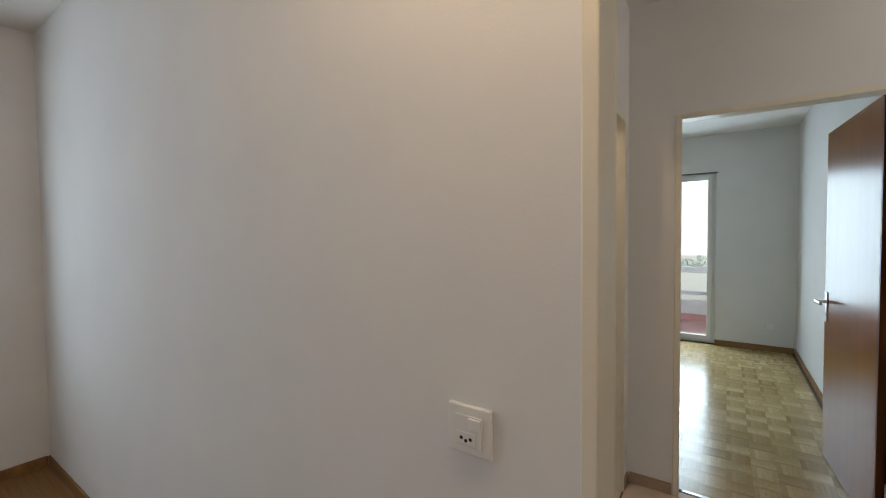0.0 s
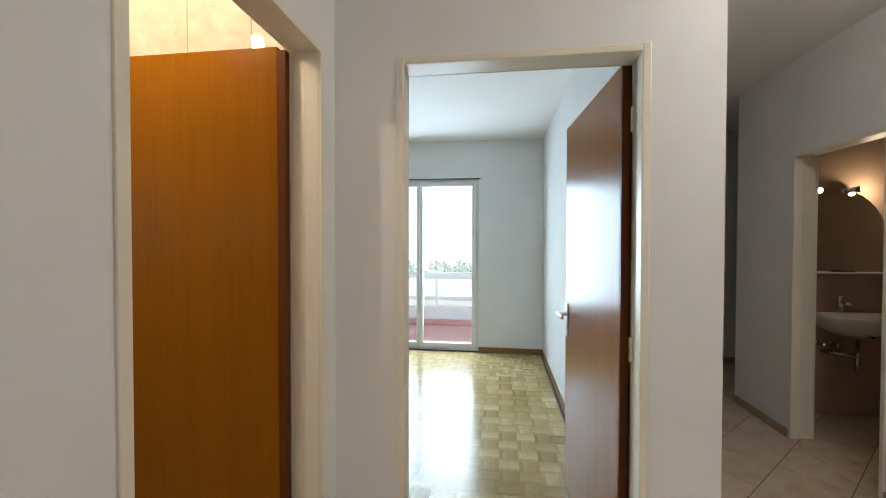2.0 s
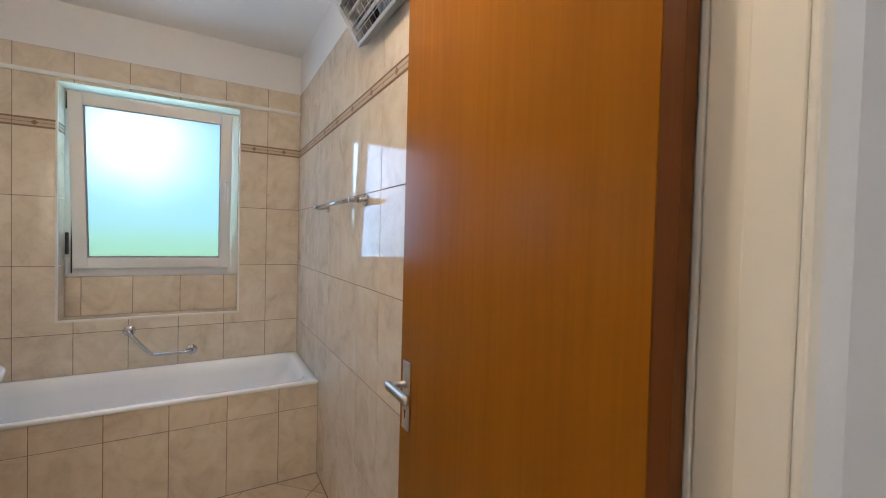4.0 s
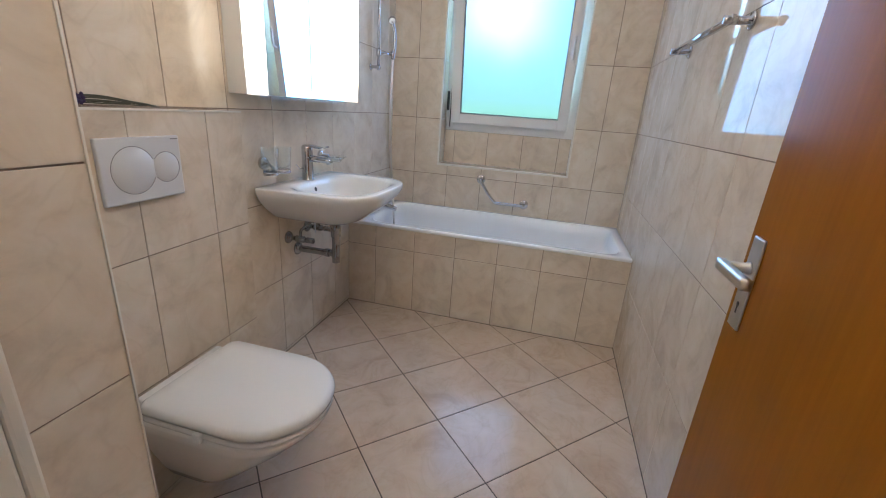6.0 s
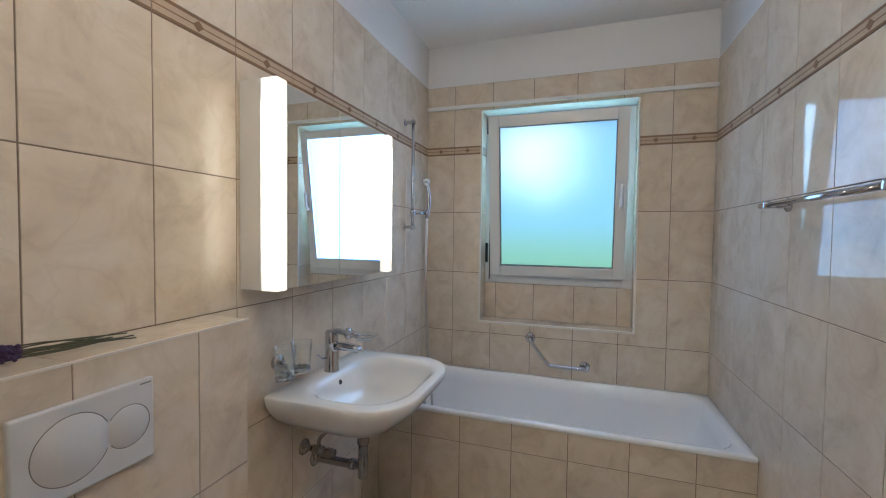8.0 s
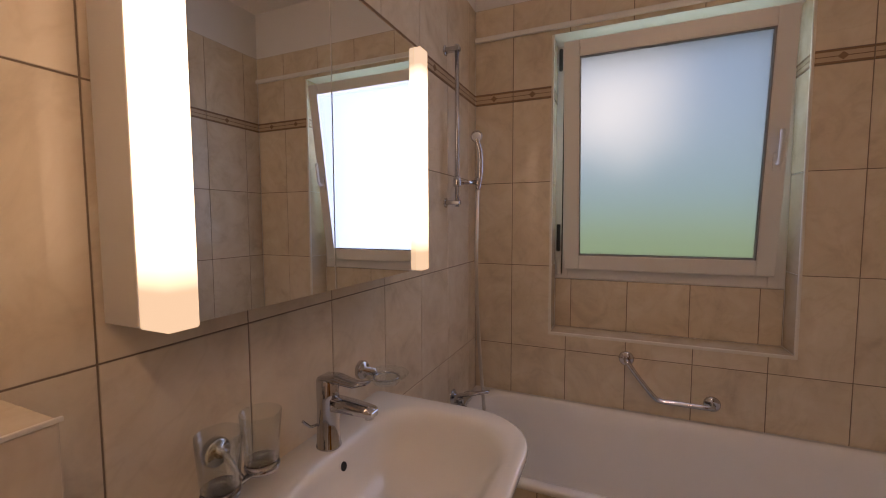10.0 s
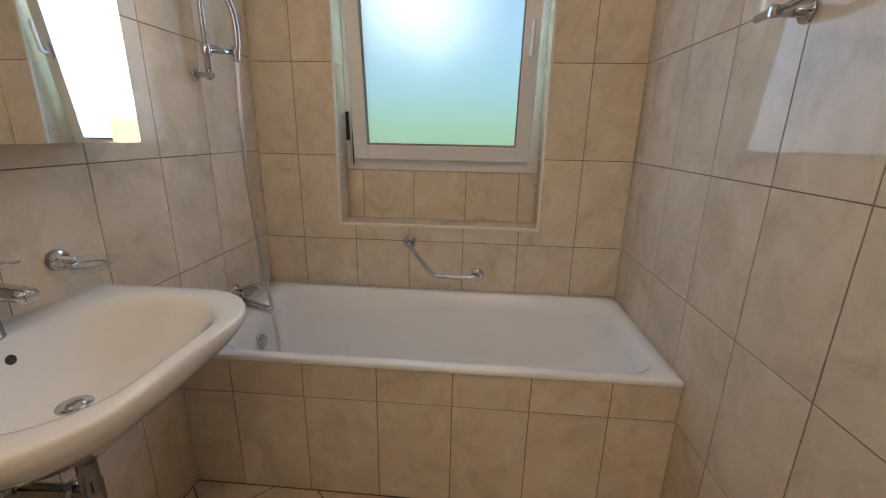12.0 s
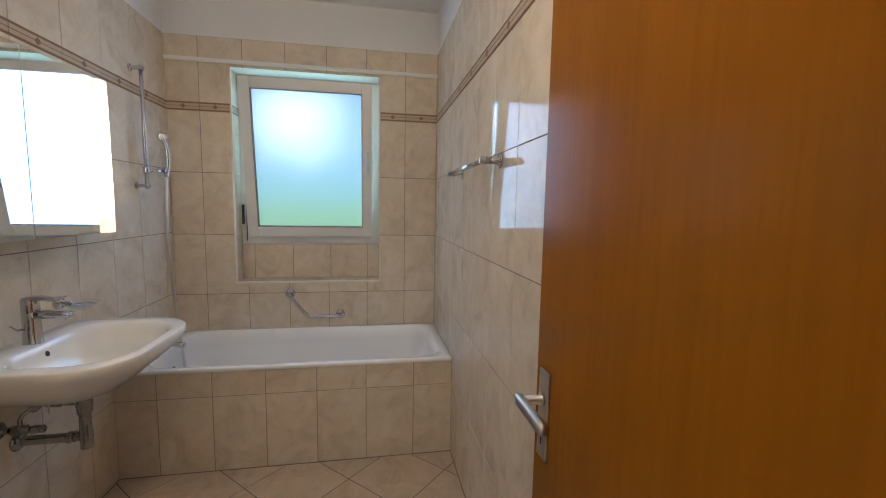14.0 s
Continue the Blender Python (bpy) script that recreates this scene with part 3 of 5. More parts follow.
    for dx, zz in ((0.085, 0.598), (-0.075, 0.615)):
        b = bmesh.new()
        turned(b, (cx + dx, BY0, zz), (0, 1, 0), [(0, 0.030), (0.004, 0.030), (0.014, 0.020), (0.018, 0.0115), (0.04, 0.0115), (0.044, 0.016), (0.085, 0.016), (0.088, 0.011), (0.100, 0.011), (0.102, 0.014), (0.135, 0.013), (0.138, 0.010)], 20)
        part("stop_valve", b, DARKCHROME, tr, "chrome angle stop valve", True)
        b = bmesh.new()
        tube(b, smooth_path([(cx + dx, BY0 + 0.068, zz + 0.012), (cx + dx, BY0 + 0.072, zz + 0.045), (cx + dx * 0.7, BY0 + 0.105, zz + 0.085), (cx + dx * 0.35, BY0 + 0.12, 0.76)], 8), 0.0065, 10)
        part("supply_hose", b, DARKCHROME, tr, "braided steel supply hose", True)
    b = bmesh.new()
    rod(b, (cx - 0.01, 2.31, 0.668), (cx - 0.01, 2.49, 0.672), 0.0035)
    part("pivot_rod", b, DARKCHROME, tr, "", True)
    b = bmesh.new()
    rod(b, (cx, 2.375, 0.61), (cx, 2.372, 0.74), 0.003)
    part("pop_up_strap", b, STEEL, tr, "", True)


washbasin()


def wall_toilet():
    cx, yb = -0.458, 2.421
    e = thing("wall_hung_toilet", (cx, 2.6, 0.1), "white wall-hung toilet with closed seat lid", "toilet")

    def sec(w, y0, y1, z, rf):
        return rr(cx - w, cx + w, y0, y1, z - 0.024, [rf, rf, 0.03, 0.03], 9)
    b = bmesh.new()
    loft(b, [sec(0.07, yb, yb + 0.15, 0.105, 0.05), sec(0.092, yb, yb + 0.20, 0.115, 0.07), sec(0.112, yb, yb + 0.265, 0.16, 0.09), sec(0.136, yb, yb + 0.345, 0.23, 0.12),
             sec(0.157, yb, yb + 0.425, 0.30, 0.145), sec(0.172, yb, yb + 0.48, 0.355, 0.165), sec(0.178, yb, yb + 0.505, 0.385, 0.172), sec(0.176, yb, yb + 0.50, 0.394, 0.17), sec(0.165, yb + 0.01, yb + 0.49, 0.398, 0.16)])
    part("bowl", b, CERAMIC, e)
    b = bmesh.new()
    y0 = yb + 0.055
    loft(b, [sec(0.176, y0, yb + 0.508, 0.401, 0.17), sec(0.181, y0, yb + 0.513, 0.405, 0.175), sec(0.181, y0, yb + 0.513, 0.412, 0.175), sec(0.172, y0, yb + 0.504, 0.4155, 0.17)])
    part("seat", b, GLOSSY, e)
    b = bmesh.new()
    loft(b, [sec(0.170, y0, yb + 0.503, 0.4225, 0.168), sec(0.180, y0 - 0.002, yb + 0.516, 0.4235, 0.176), sec(0.183, y0 - 0.002, yb + 0.519, 0.437, 0.178), sec(0.179, y0, yb + 0.513, 0.448, 0.175),
             sec(0.172, y0 + 0.008, yb + 0.50, 0.4545, 0.168), sec(0.12, y0 + 0.05, yb + 0.44, 0.459, 0.12), sec(0.03, y0 + 0.16, yb + 0.30, 0.460, 0.03)])
    part("lid", b, GLOSSY, e, "white glossy seat lid")
    part("hinge_bar", B(cx - 0.15, cx + 0.15, yb + 0.012, y0 - 0.004, 0.374, 0.412, bev=0.008, seg=3), PLASTIC, e)
    part("seat_buffer", B(cx + 0.172, cx + 0.190, yb + 0.243, yb + 0.265, 0.370, 0.398, bev=0.003), PLASTIC, e, "small white seat buffer")
    b = bmesh.new()
    rod(b, (cx + 0.19, yb, 0.47), (cx + 0.19, yb + 0.010, 0.47), 0.012)
    part("wall_cap", b, RUBBER, e, "", True)
    # flush plate: two round push buttons
    p = thing("flush_plate", (cx, yb, 1.03), "white plastic dual flush plate with round buttons", "flush plate")
    x0, x1, z0, z1 = -0.566, -0.338, 0.948, 1.112
    part("plate", B(x0, x1, yb - 0.001, yb + 0.012, z0, z1, bev=0.004, seg=3), SHADED, p)
    # shallow round buttons, and the fine groove that runs round each up to where they meet
    big, small = (cx + 0.035, 0.060), (cx - 0.0575, 0.0405)
    for (bx, rad), mid in ((big, math.pi), (small, 0.0)):
        b = bmesh.new()
        turned(b, (bx, yb + 0.0118, 1.030), (0, 1, 0), [(0, rad - 0.0012), (0.0006, rad - 0.0018), (0.0007, 0.001)], 40)
        part("push_button", b, SHADED, p, "round push button")
        gap = 0.42 if rad > 0.05 else 0.62
        # Thread stands proud of the plate; the groove's shade is put into its grey.
        b = bmesh.new()
        arc = [mid + gap + (2 * math.pi - 2 * gap) * i / 40 for i in range(41)]
        tube(b, [(bx + rad * math.cos(q), yb + 0.0119, 1.030 + rad * math.sin(q)) for q in arc], 0.0009, 6)
        part("button_groove", b, GROOVE, p, "fine grey thread coloured as a shaded groove", True)
    part("maker_mark", B(x0 + 0.006, x0 + 0.028, yb + 0.0118, yb + 0.0124, z1 - 0.010, z1 - 0.0075), GROOVE, p, "small grey printed bar")


wall_toilet()


def mirror_cabinet():
    x0, x1, yb, yf, z0, z1 = -1.712, -0.944, BY0 + 0.001, 2.400, 1.236, 1.862
    e = thing("mirror_cabinet", (-1.33, 2.34, 1.24), "white mirror cabinet with lit side strips", "mirror cabinet")
    part("body", B(x0 + 0.001, x1 - 0.001, yb, yf - 0.040, z0, z1, bev=0.002), PLASTIC, e)
    for a, c in ((x0 + 0.048, -1.302), (-1.299, x1 - 0.046)):
        d = part("mirror_door", B(a, c, yf - 0.038, yf - 0.001, z0 + 0.001, z1 - 0.001, bev=0.001, seg=1), PLASTIC, e)
        part("mirror_glass", B(a + 0.0005, c - 0.0005, yf - 0.0008, yf + 0.001, z0 + 0.001, z1 - 0.001), MIRROR, d, "mirror glass")
    for a, c in ((x0, x0 + 0.046), (x1 - 0.044, x1)):
        part("light_diffuser", B(a, c, yf - 0.0395, yf + 0.020, z0 - 0.001, z1 + 0.001, bev=0.004, seg=3), STRIPLIGHT, e, "glowing warm white light strip")


STRIPLIGHT = glow("warm_strip_light", (1.0, 0.84, 0.60), 4.8)
_n, _l = STRIPLIGHT.node_tree.nodes, STRIPLIGHT.node_tree.links
_g, _s, _r = _n.new("ShaderNodeNewGeometry"), _n.new("ShaderNodeSeparateXYZ"), _n.new("ShaderNodeMapRange")
_r.inputs["From Min"].default_value, _r.inputs["From Max"].default_value = 1.236, 1.862
_l.new(_g.outputs["Position"], _s.inputs[0])
_l.new(_s.outputs["Z"], _r.inputs["Value"])
_l.new(ramp(_n, _l, _r.outputs[0], [(0.08, (0.27, 0.23, 0.16)), (0.17, (1.0, 0.84, 0.60)), (0.84, (1.0, 0.86, 0.64)), (0.93, (0.27, 0.24, 0.18))]), _n["Emission"].inputs[0])
mirror_cabinet()


def bath_window():
    """Tilted sash with frosted pane in a white frame."""
    e = thing("window_1", (-2.70, 3.1, 1.1), "white tilted bathroom window with frosted glass", "window", kind="structure")
    y0, y1, z0, z1 = 2.646, 3.563, 1.096, 2.203
    f0, f1, w = -2.755, -2.690, 0.061
    for a in ((y0, y0 + w, z0, z1), (y1 - w, y1, z0, z1), (y0 + w, y1 - w, z0, z0 + w), (y0 + w, y1 - w, z1 - w, z1)):
        part("window_frame", B(f0, f1, *a, bev=0.003), PVC, e)
    # sash, built upright at its bottom edge and leaned into the room
    lean = Matrix.Translation((-2.688, 0, 1.155)) @ Matrix.Rotation(radians(8.0), 4, "Y") @ Matrix.Translation((2.688, 0, -1.155))
    sy0, sy1, sz0, sz1, s0, s1, sw = 2.696, 3.514, 1.154, 2.164, -2.689, -2.640, 0.066

    def sp(nm, bm, mat, parent=e, label="", sm=False):
        bmesh.ops.transform(bm, matrix=lean, verts=bm.verts)
        return part(nm, bm, mat, parent, label, sm)
    for a in ((sy0, sy0 + sw, sz0, sz1), (sy1 - sw, sy1, sz0, sz1), (sy0 + sw, sy1 - sw, sz0, sz0 + sw), (sy0 + sw, sy1 - sw, sz1 - sw, sz1)):
        sp("sash", B(s0, s1, *a, bev=0.004), PVC)
    gasket = bmesh.new()
    g0, g1, h0, h1 = sy0 + sw, sy1 - sw, sz0 + sw, sz1 - sw
    for a in ((g0, g0 + 0.004, h0, h1), (g1 - 0.004, g1, h0, h1), (g0 + 0.004, g1 - 0.004, h0, h0 + 0.004), (g0 + 0.004, g1 - 0.004, h1 - 0.004, h1)):
        box(gasket, s0 + 0.010, s1 - 0.004, *a)
    sp("gasket", gasket, simple("grey_gasket", (0.25, 0.25, 0.25), 0.6))
    pane = sp("pane", B(-2.676, -2.670, g0 + 0.002, g1 - 0.002, h0 + 0.002, h1 - 0.002), FROST, e, "frosted glass pane")
    pane.visible_shadow = False
    b = bmesh.new()
    box(b, s1 - 0.001, s1 + 0.010, 3.468, 3.496, 1.575, 1.645, bev=0.004)
    hd = sp("handle_plate", b, PVC, e)
    b = bmesh.new()
    tube(b, smooth_path([(s1 + 0.008, 3.482, 1.605), (s1 + 0.030, 3.482, 1.607), (s1 + 0.040, 3.482, 1.63), (s1 + 0.040, 3.482, 1.73)], 6), 0.008, 12)
    sp("window_handle", b, PVC, hd, "white tilt handle", True)
    # hinges on the other side; the black gasket line also paints the opened sash's dark slit
    for za, zb in ((1.12, 1.20), (1.23, 1.36), (2.08, 2.18)):
        b = bmesh.new()
        turned(b, (-2.655, y0 + 0.020, za), (0, 0, 1), [(0, 0.006), (0.003, 0.009), (zb - za - 0.003, 0.009), (zb - za, 0.006)], 14)
        part("window_hinge", b, RUBBER if za > 1.2 else PVC, e, "", True)
    part("gasket_line", B(f1, f1 + 0.004, y0 + 0.030, y0 + 0.036, z0 + 0.02, z1 - 0.02), RUBBER, e)


bath_window()


def recess_trim():
    e = thing("trim", (-2.54, 3.1, 0.85), "pale edge profile round the window recess", "trim", kind="structure")
    y0, y1, z0, z1 = 2.644, 3.565, 0.85, 2.205
    x0, x1 = BX0 - 0.010, BX0 + 0.003
    part("edge_profile", B(x0, x1, y0 - 0.004, y0 + 0.007, z0 - 0.004, z1, bev=0.003), TRIM, e)
    part("edge_profile", B(x0, x1, y1 - 0.007, y1 + 0.004, z0 - 0.004, z1, bev=0.003), TRIM, e)
    part("edge_profile", B(x0, x1, y0 + 0.007, y1 - 0.007, z0 - 0.004, z0 + 0.009, bev=0.003), TRIM, e)
    part("sill", B(-2.683, x0, y0 + 0.004, y1 - 0.004, z0 - 0.001, z0 + 0.007), TILE, e)
    m = structure("cornice_moulding", B(BX0, BX0 + 0.018, BY0, BY1, 2.222, 2.246, bev=0.005), PLASTIC, "white moulding across the window wall", "moulding")


recess_trim()


def shower_set():
    e = thing("shower_rail", (-2.17, BY0, 1.45), "chrome shower rail with hand shower and hose", "shower")
    x, y = -2.165, BY0 + 0.052
    b = bmesh.new()
    tube(b, [(x, y, 1.435), (x, y, 2.07)], 0.0095, 16)
    part("rail", b, CHROME, e, "", True)
    for z in (1.452, 2.055):
        b = bmesh.new()
        box(b, x - 0.012, x + 0.012, BY0, y + 0.014, z - 0.009, z + 0.009, bev=0.003)
        turned(b, (x, BY0, z), (0, 1, 0), [(0, 0.020), (0.004, 0.020), (0.007, 0.014)], 18)
        part("wall_bracket", b, CHROME, e)
    b = bmesh.new()
    turned(b, (x, y, 1.515), (0, 0, 1), [(0, 0.013), (0.003, 0.016), (0.035, 0.016), (0.038, 0.013)], 18)
    rod(b, (x, y, 1.532), (x - 0.065, y + 0.055, 1.536), 0.009)
    turned(b, (x - 0.075, y + 0.062, 1.515), (0.0, 0.0, 1), [(0, 0.011), (0.04, 0.0145)], 16)
    part("slider", b, CHROME, e, "", True)
    b = bmesh.new()
    hx, hy = x - 0.075, y + 0.062
    spine = smooth_path([(hx, hy, 1.505), (hx - 0.003, hy + 0.010, 1.58), (hx + 0.004, hy + 0.010, 1.66), (hx + 0.025, hy + 0.0, 1.715)], 7)
    tube(b, spine, 0.0115, 14)
    turned(b, (hx + 0.022, hy + 0.0, 1.722), (0.62, 0.35, -0.35), [(-0.010, 0.010), (-0.004, 0.019), (0.008, 0.024), (0.014, 0.023), (0.015, 0.020)], 24)
    hs = part("hand_shower", b, CHROME, e, "chrome hand shower", True)
    b = bmesh.new()
    turned(b, Vector((hx + 0.022, hy, 1.722)) + Vector((0.62, 0.35, -0.35)).normalized() * 0.0148, (0.62, 0.35, -0.35), [(0, 0.019), (0.0015, 0.018)], 24)
    part("spray_face", b, PLASTIC, hs, "pale spray face", True)
    b = bmesh.new()
    hose = smooth_path([(hx, hy, 1.51), (hx + 0.012, hy, 1.36), (hx + 0.018, hy + 0.002, 1.12), (hx + 0.004, hy + 0.010, 0.85), (hx - 0.012, hy + 0.024, 0.61), (hx - 0.032, hy + 0.034, 0.38), (hx - 0.012, hy + 0.036, 0.27), (hx + 0.04, hy + 0.03, 0.30), (-2.175, BY0 + 0.11, 0.42), (-2.165, BY0 + 0.062, 0.575)], 14)
    tube(b, hose, 0.0075, 10)
    part("hose", b, STEEL, e, "ribbed metal hose", True)
    # bath mixer below
    m = thing("bath_mixer_tap", (-2.19, BY0, 0.62), "chrome single-lever bath mixer tap", "tap")
    b = bmesh.new()
    for dx in (-0.075, 0.075):
        turned(b, (-2.165 + dx, BY0, 0.608), (0, 1, 0), [(0, 0.032), (0.004, 0.032), (0.010, 0.026), (0.014, 0.015), (0.05, 0.015)], 22)
    rod(b, (-2.27, BY0 + 0.06, 0.608), (-2.06, BY0 + 0.06, 0.608), 0.0235, seg=22)
    part("mixer_body", b, CHROME, m, "", True)
    b = bmesh.new()
    turned(b, (-2.150, BY0 + 0.07, 0.606), (0.1, 1, -0.2), [(0, 0.018), (0.12, 0.0165), (0.140, 0.0165), (0.143, 0.012)], 18)
    part("spout", b, CHROME, m, "", True)
    b = bmesh.new()
    turned(b, (-2.165, BY0 + 0.06, 0.625), (0, 0, 1), [(0, 0.021), (0.02, 0.021), (0.026, 0.016)], 20)
    loft(b, [[(-2.165 + sx * w, yy, zz + sz * 0.004) for sx, sz in ((-1, -1), (1, -1), (1, 1), (-1, 1))] for yy, zz, w in ((BY0 + 0.055, 0.652, 0.016), (BY0 + 0.11, 0.667, 0.014), (BY0 + 0.19, 0.69, 0.011))])
    part("lever", b, CHROME, m)


shower_set()


def grab_bar():
    e = thing("grab_bar", (-2.5, 3.13, 0.7), "angled chrome grab bar over the bathtub", "grab bar")
    x = BX0 + 0.048
    b = bmesh.new()
    tube(b, smooth_path([(BX0 + 0.004, 2.977, 0.776), (x - 0.012, 2.977, 0.776), (x, 2.986, 0.766), (x, 3.03, 0.706), (x, 3.085, 0.640), (x, 3.112, 0.626), (x, 3.16, 0.626), (x, 3.28, 0.626), (x - 0.012, 3.298, 0.627), (BX0 + 0.004, 3.30, 0.628)], 6), 0.0105, 14)
    part("bar", b, CHROME, e, "", True)
    for y, z in ((2.977, 0.776), (3.30, 0.628)):
        b = bmesh.new()
        turned(b, (BX0, y, z), (1, 0, 0), [(0, 0.031), (0.008, 0.031), (0.012, 0.027), (0.014, 0.012)], 24)
        part("rosette", b, CHROME, e, "", True)


grab_bar()


def towel_rail():
    e = thing("towel_rail", (-1.4, BY1, 1.53), "chrome towel rail on the tiled wall", "towel rail")
    y = BY1 - 0.062
    b = bmesh.new()
    tube(b, [(-1.762, y, 1.528), (-1.06, y, 1.528)], 0.0095, 16)
    part("bar", b, CHROME, e, "", True)
    for x in (-1.70, -1.095):
        b = bmesh.new()
        turned(b, (x, BY1, 1.528), (0, -1, 0), [(0, 0.025), (0.006, 0.025), (0.009, 0.021), (0.010, 0.012), (0.048, 0.012), (0.075, 0.013), (0.077, 0.010)], 20)
        part("bracket", b, CHROME, e, "", True)


towel_rail()


def rosette_bm(x, z, reach):
    b = bmesh.new()
    turned(b, (x, BY0, z), (0, 1, 0), [(0, 0.026), (0.012, 0.026), (0.016, 0.022), (0.018, 0.011), (reach, 0.010)], 24)
    return b


def tumbler_holder():
    """Wall rosette with a chrome rail that carries two glass tumblers side by side."""
    x, z, y = -1.101, 0.967, BY0 + 0.072
    e = thing("tumbler_holder", (x, BY0, z), "chrome wall holder for two glass tumblers", "tumbler holder")
    part("rosette", rosette_bm(x, z, 0.030), CHROME, e, "", True)
    b = bmesh.new()
    tube(b, smooth_path([(x, BY0 + 0.026, z), (x, BY0 + 0.042, z - 0.010), (x, y - 0.006, 0.934), (x, y, 0.932)], 6), 0.006, 10)
    part("arm", b, CHROME, e, "", True)
    part("rail", B(-1.178, -1.022, y - 0.007, y + 0.007, 0.9285, 0.9345, bev=0.002), CHROME, e)
    for tx in (-1.058, -1.142):
        b = bmesh.new()
        turned(b, (tx, y, 0.9285), (0, 0, 1), [(0, 0.026), (0.002, 0.030), (0.010, 0.031), (0.0105, 0.0295), (0.0075, 0.029), (0.007, 0.002)], 28)
        part("cup_base", b, CHROME, e, "", True)
        g = thing("drinking_glass", (tx, y, 0.936), "clear glass tumbler standing in the chrome holder", "glass", "tumblers in the holder")
        b = bmesh.new()
        turned(b, (tx, y, 0.948), (0, 0, 1), [(0, 0.0295), (0.088, 0.0360), (0.0888, 0.0352), (0.088, 0.0343), (0.001, 0.0278)], 36)
        part("glass_wall", b, THIN, g, "", True)
        b = bmesh.new()
        turned(b, (tx, y, 0.936), (0, 0, 1), [(0, 0.0235), (0.002, 0.0275), (0.0119, 0.0293), (0.0105, 0.012), (0.010, 0.002)], 36)
        part("glass_base", b, CLEAR, g, "thick clear glass base", True)


def soap_dish():
    x, z = -1.553, 0.963
    e = thing("soap_dish", (x, BY0, z), "chrome wall holder with clear glass soap dish", "soap dish")
    part("rosette", rosette_bm(x, z, 0.050), CHROME, e, "", True)
    c = (x, BY0 + 0.085)
    b = bmesh.new()
    tube(b, [(c[0] + 0.034 * math.cos(t), c[1] + 0.034 * math.sin(t), 0.955) for t in (2 * math.pi * i / 28 for i in range(29))], 0.003, 8)
    part("ring", b, CHROME, e, "", True)
    b = bmesh.new()
    turned(b, (c[0], c[1], 0.938), (0, 0, 1), [(0, 0.030), (0.002, 0.034), (0.012, 0.040), (0.022, 0.056), (0.026, 0.062), (0.0275, 0.0605), (0.024, 0.054), (0.014, 0.037), (0.006, 0.030), (0.005, 0.002)], 32)
    part("dish", b, THIN, e, "clear glass dish", True)


tumbler_holder()
soap_dish()


def lavender():
    """Dried sprigs lying on the cistern ledge."""
    rnd = random.Random(2)
    stalk, bloom = simple("dry_green_stalk", (0.07, 0.068, 0.04), 0.8, var=0.3), simple("dark_purple_bloom", (0.035, 0.022, 0.06), 0.9, var=0.4)
    e = thing("lavender_bunch", (-0.42, 2.33, 1.1785), "dried dark purple lavender bunch on the ledge", "dried flowers")
    for k in range(13):
        y0, y1, z0 = 2.335 + rnd.uniform(-0.012, 0.012), 2.34 + rnd.uniform(-0.035, 0.035), 1.1835 + 0.018 * rnd.random()
        b = bmesh.new()
        tube(b, smooth_path([(-0.39, y0, z0 + 0.004), (-0.45, (y0 + y1) / 2, z0 + 0.003), (-0.52 - 0.07 * rnd.random(), y1, 1.182 + 0.012 * rnd.random())], 4), 0.0013, 6)
        part("stalk", b, stalk, e, "dry green stalk", True)
        b = bmesh.new()
        base = Vector((-0.395, y0, z0 + 0.004))
        for q in range(16):
            c = base + Vector((0.0055 * q, rnd.uniform(-0.004, 0.004), rnd.uniform(-0.003, 0.005)))
            bmesh.ops.create_icosphere(b, subdivisions=1, radius=rnd.uniform(0.0035, 0.0055), matrix=Matrix.Translation(c))
        part("flower_spike", b, bloom, e, "dark purple flower spike")


lavender()


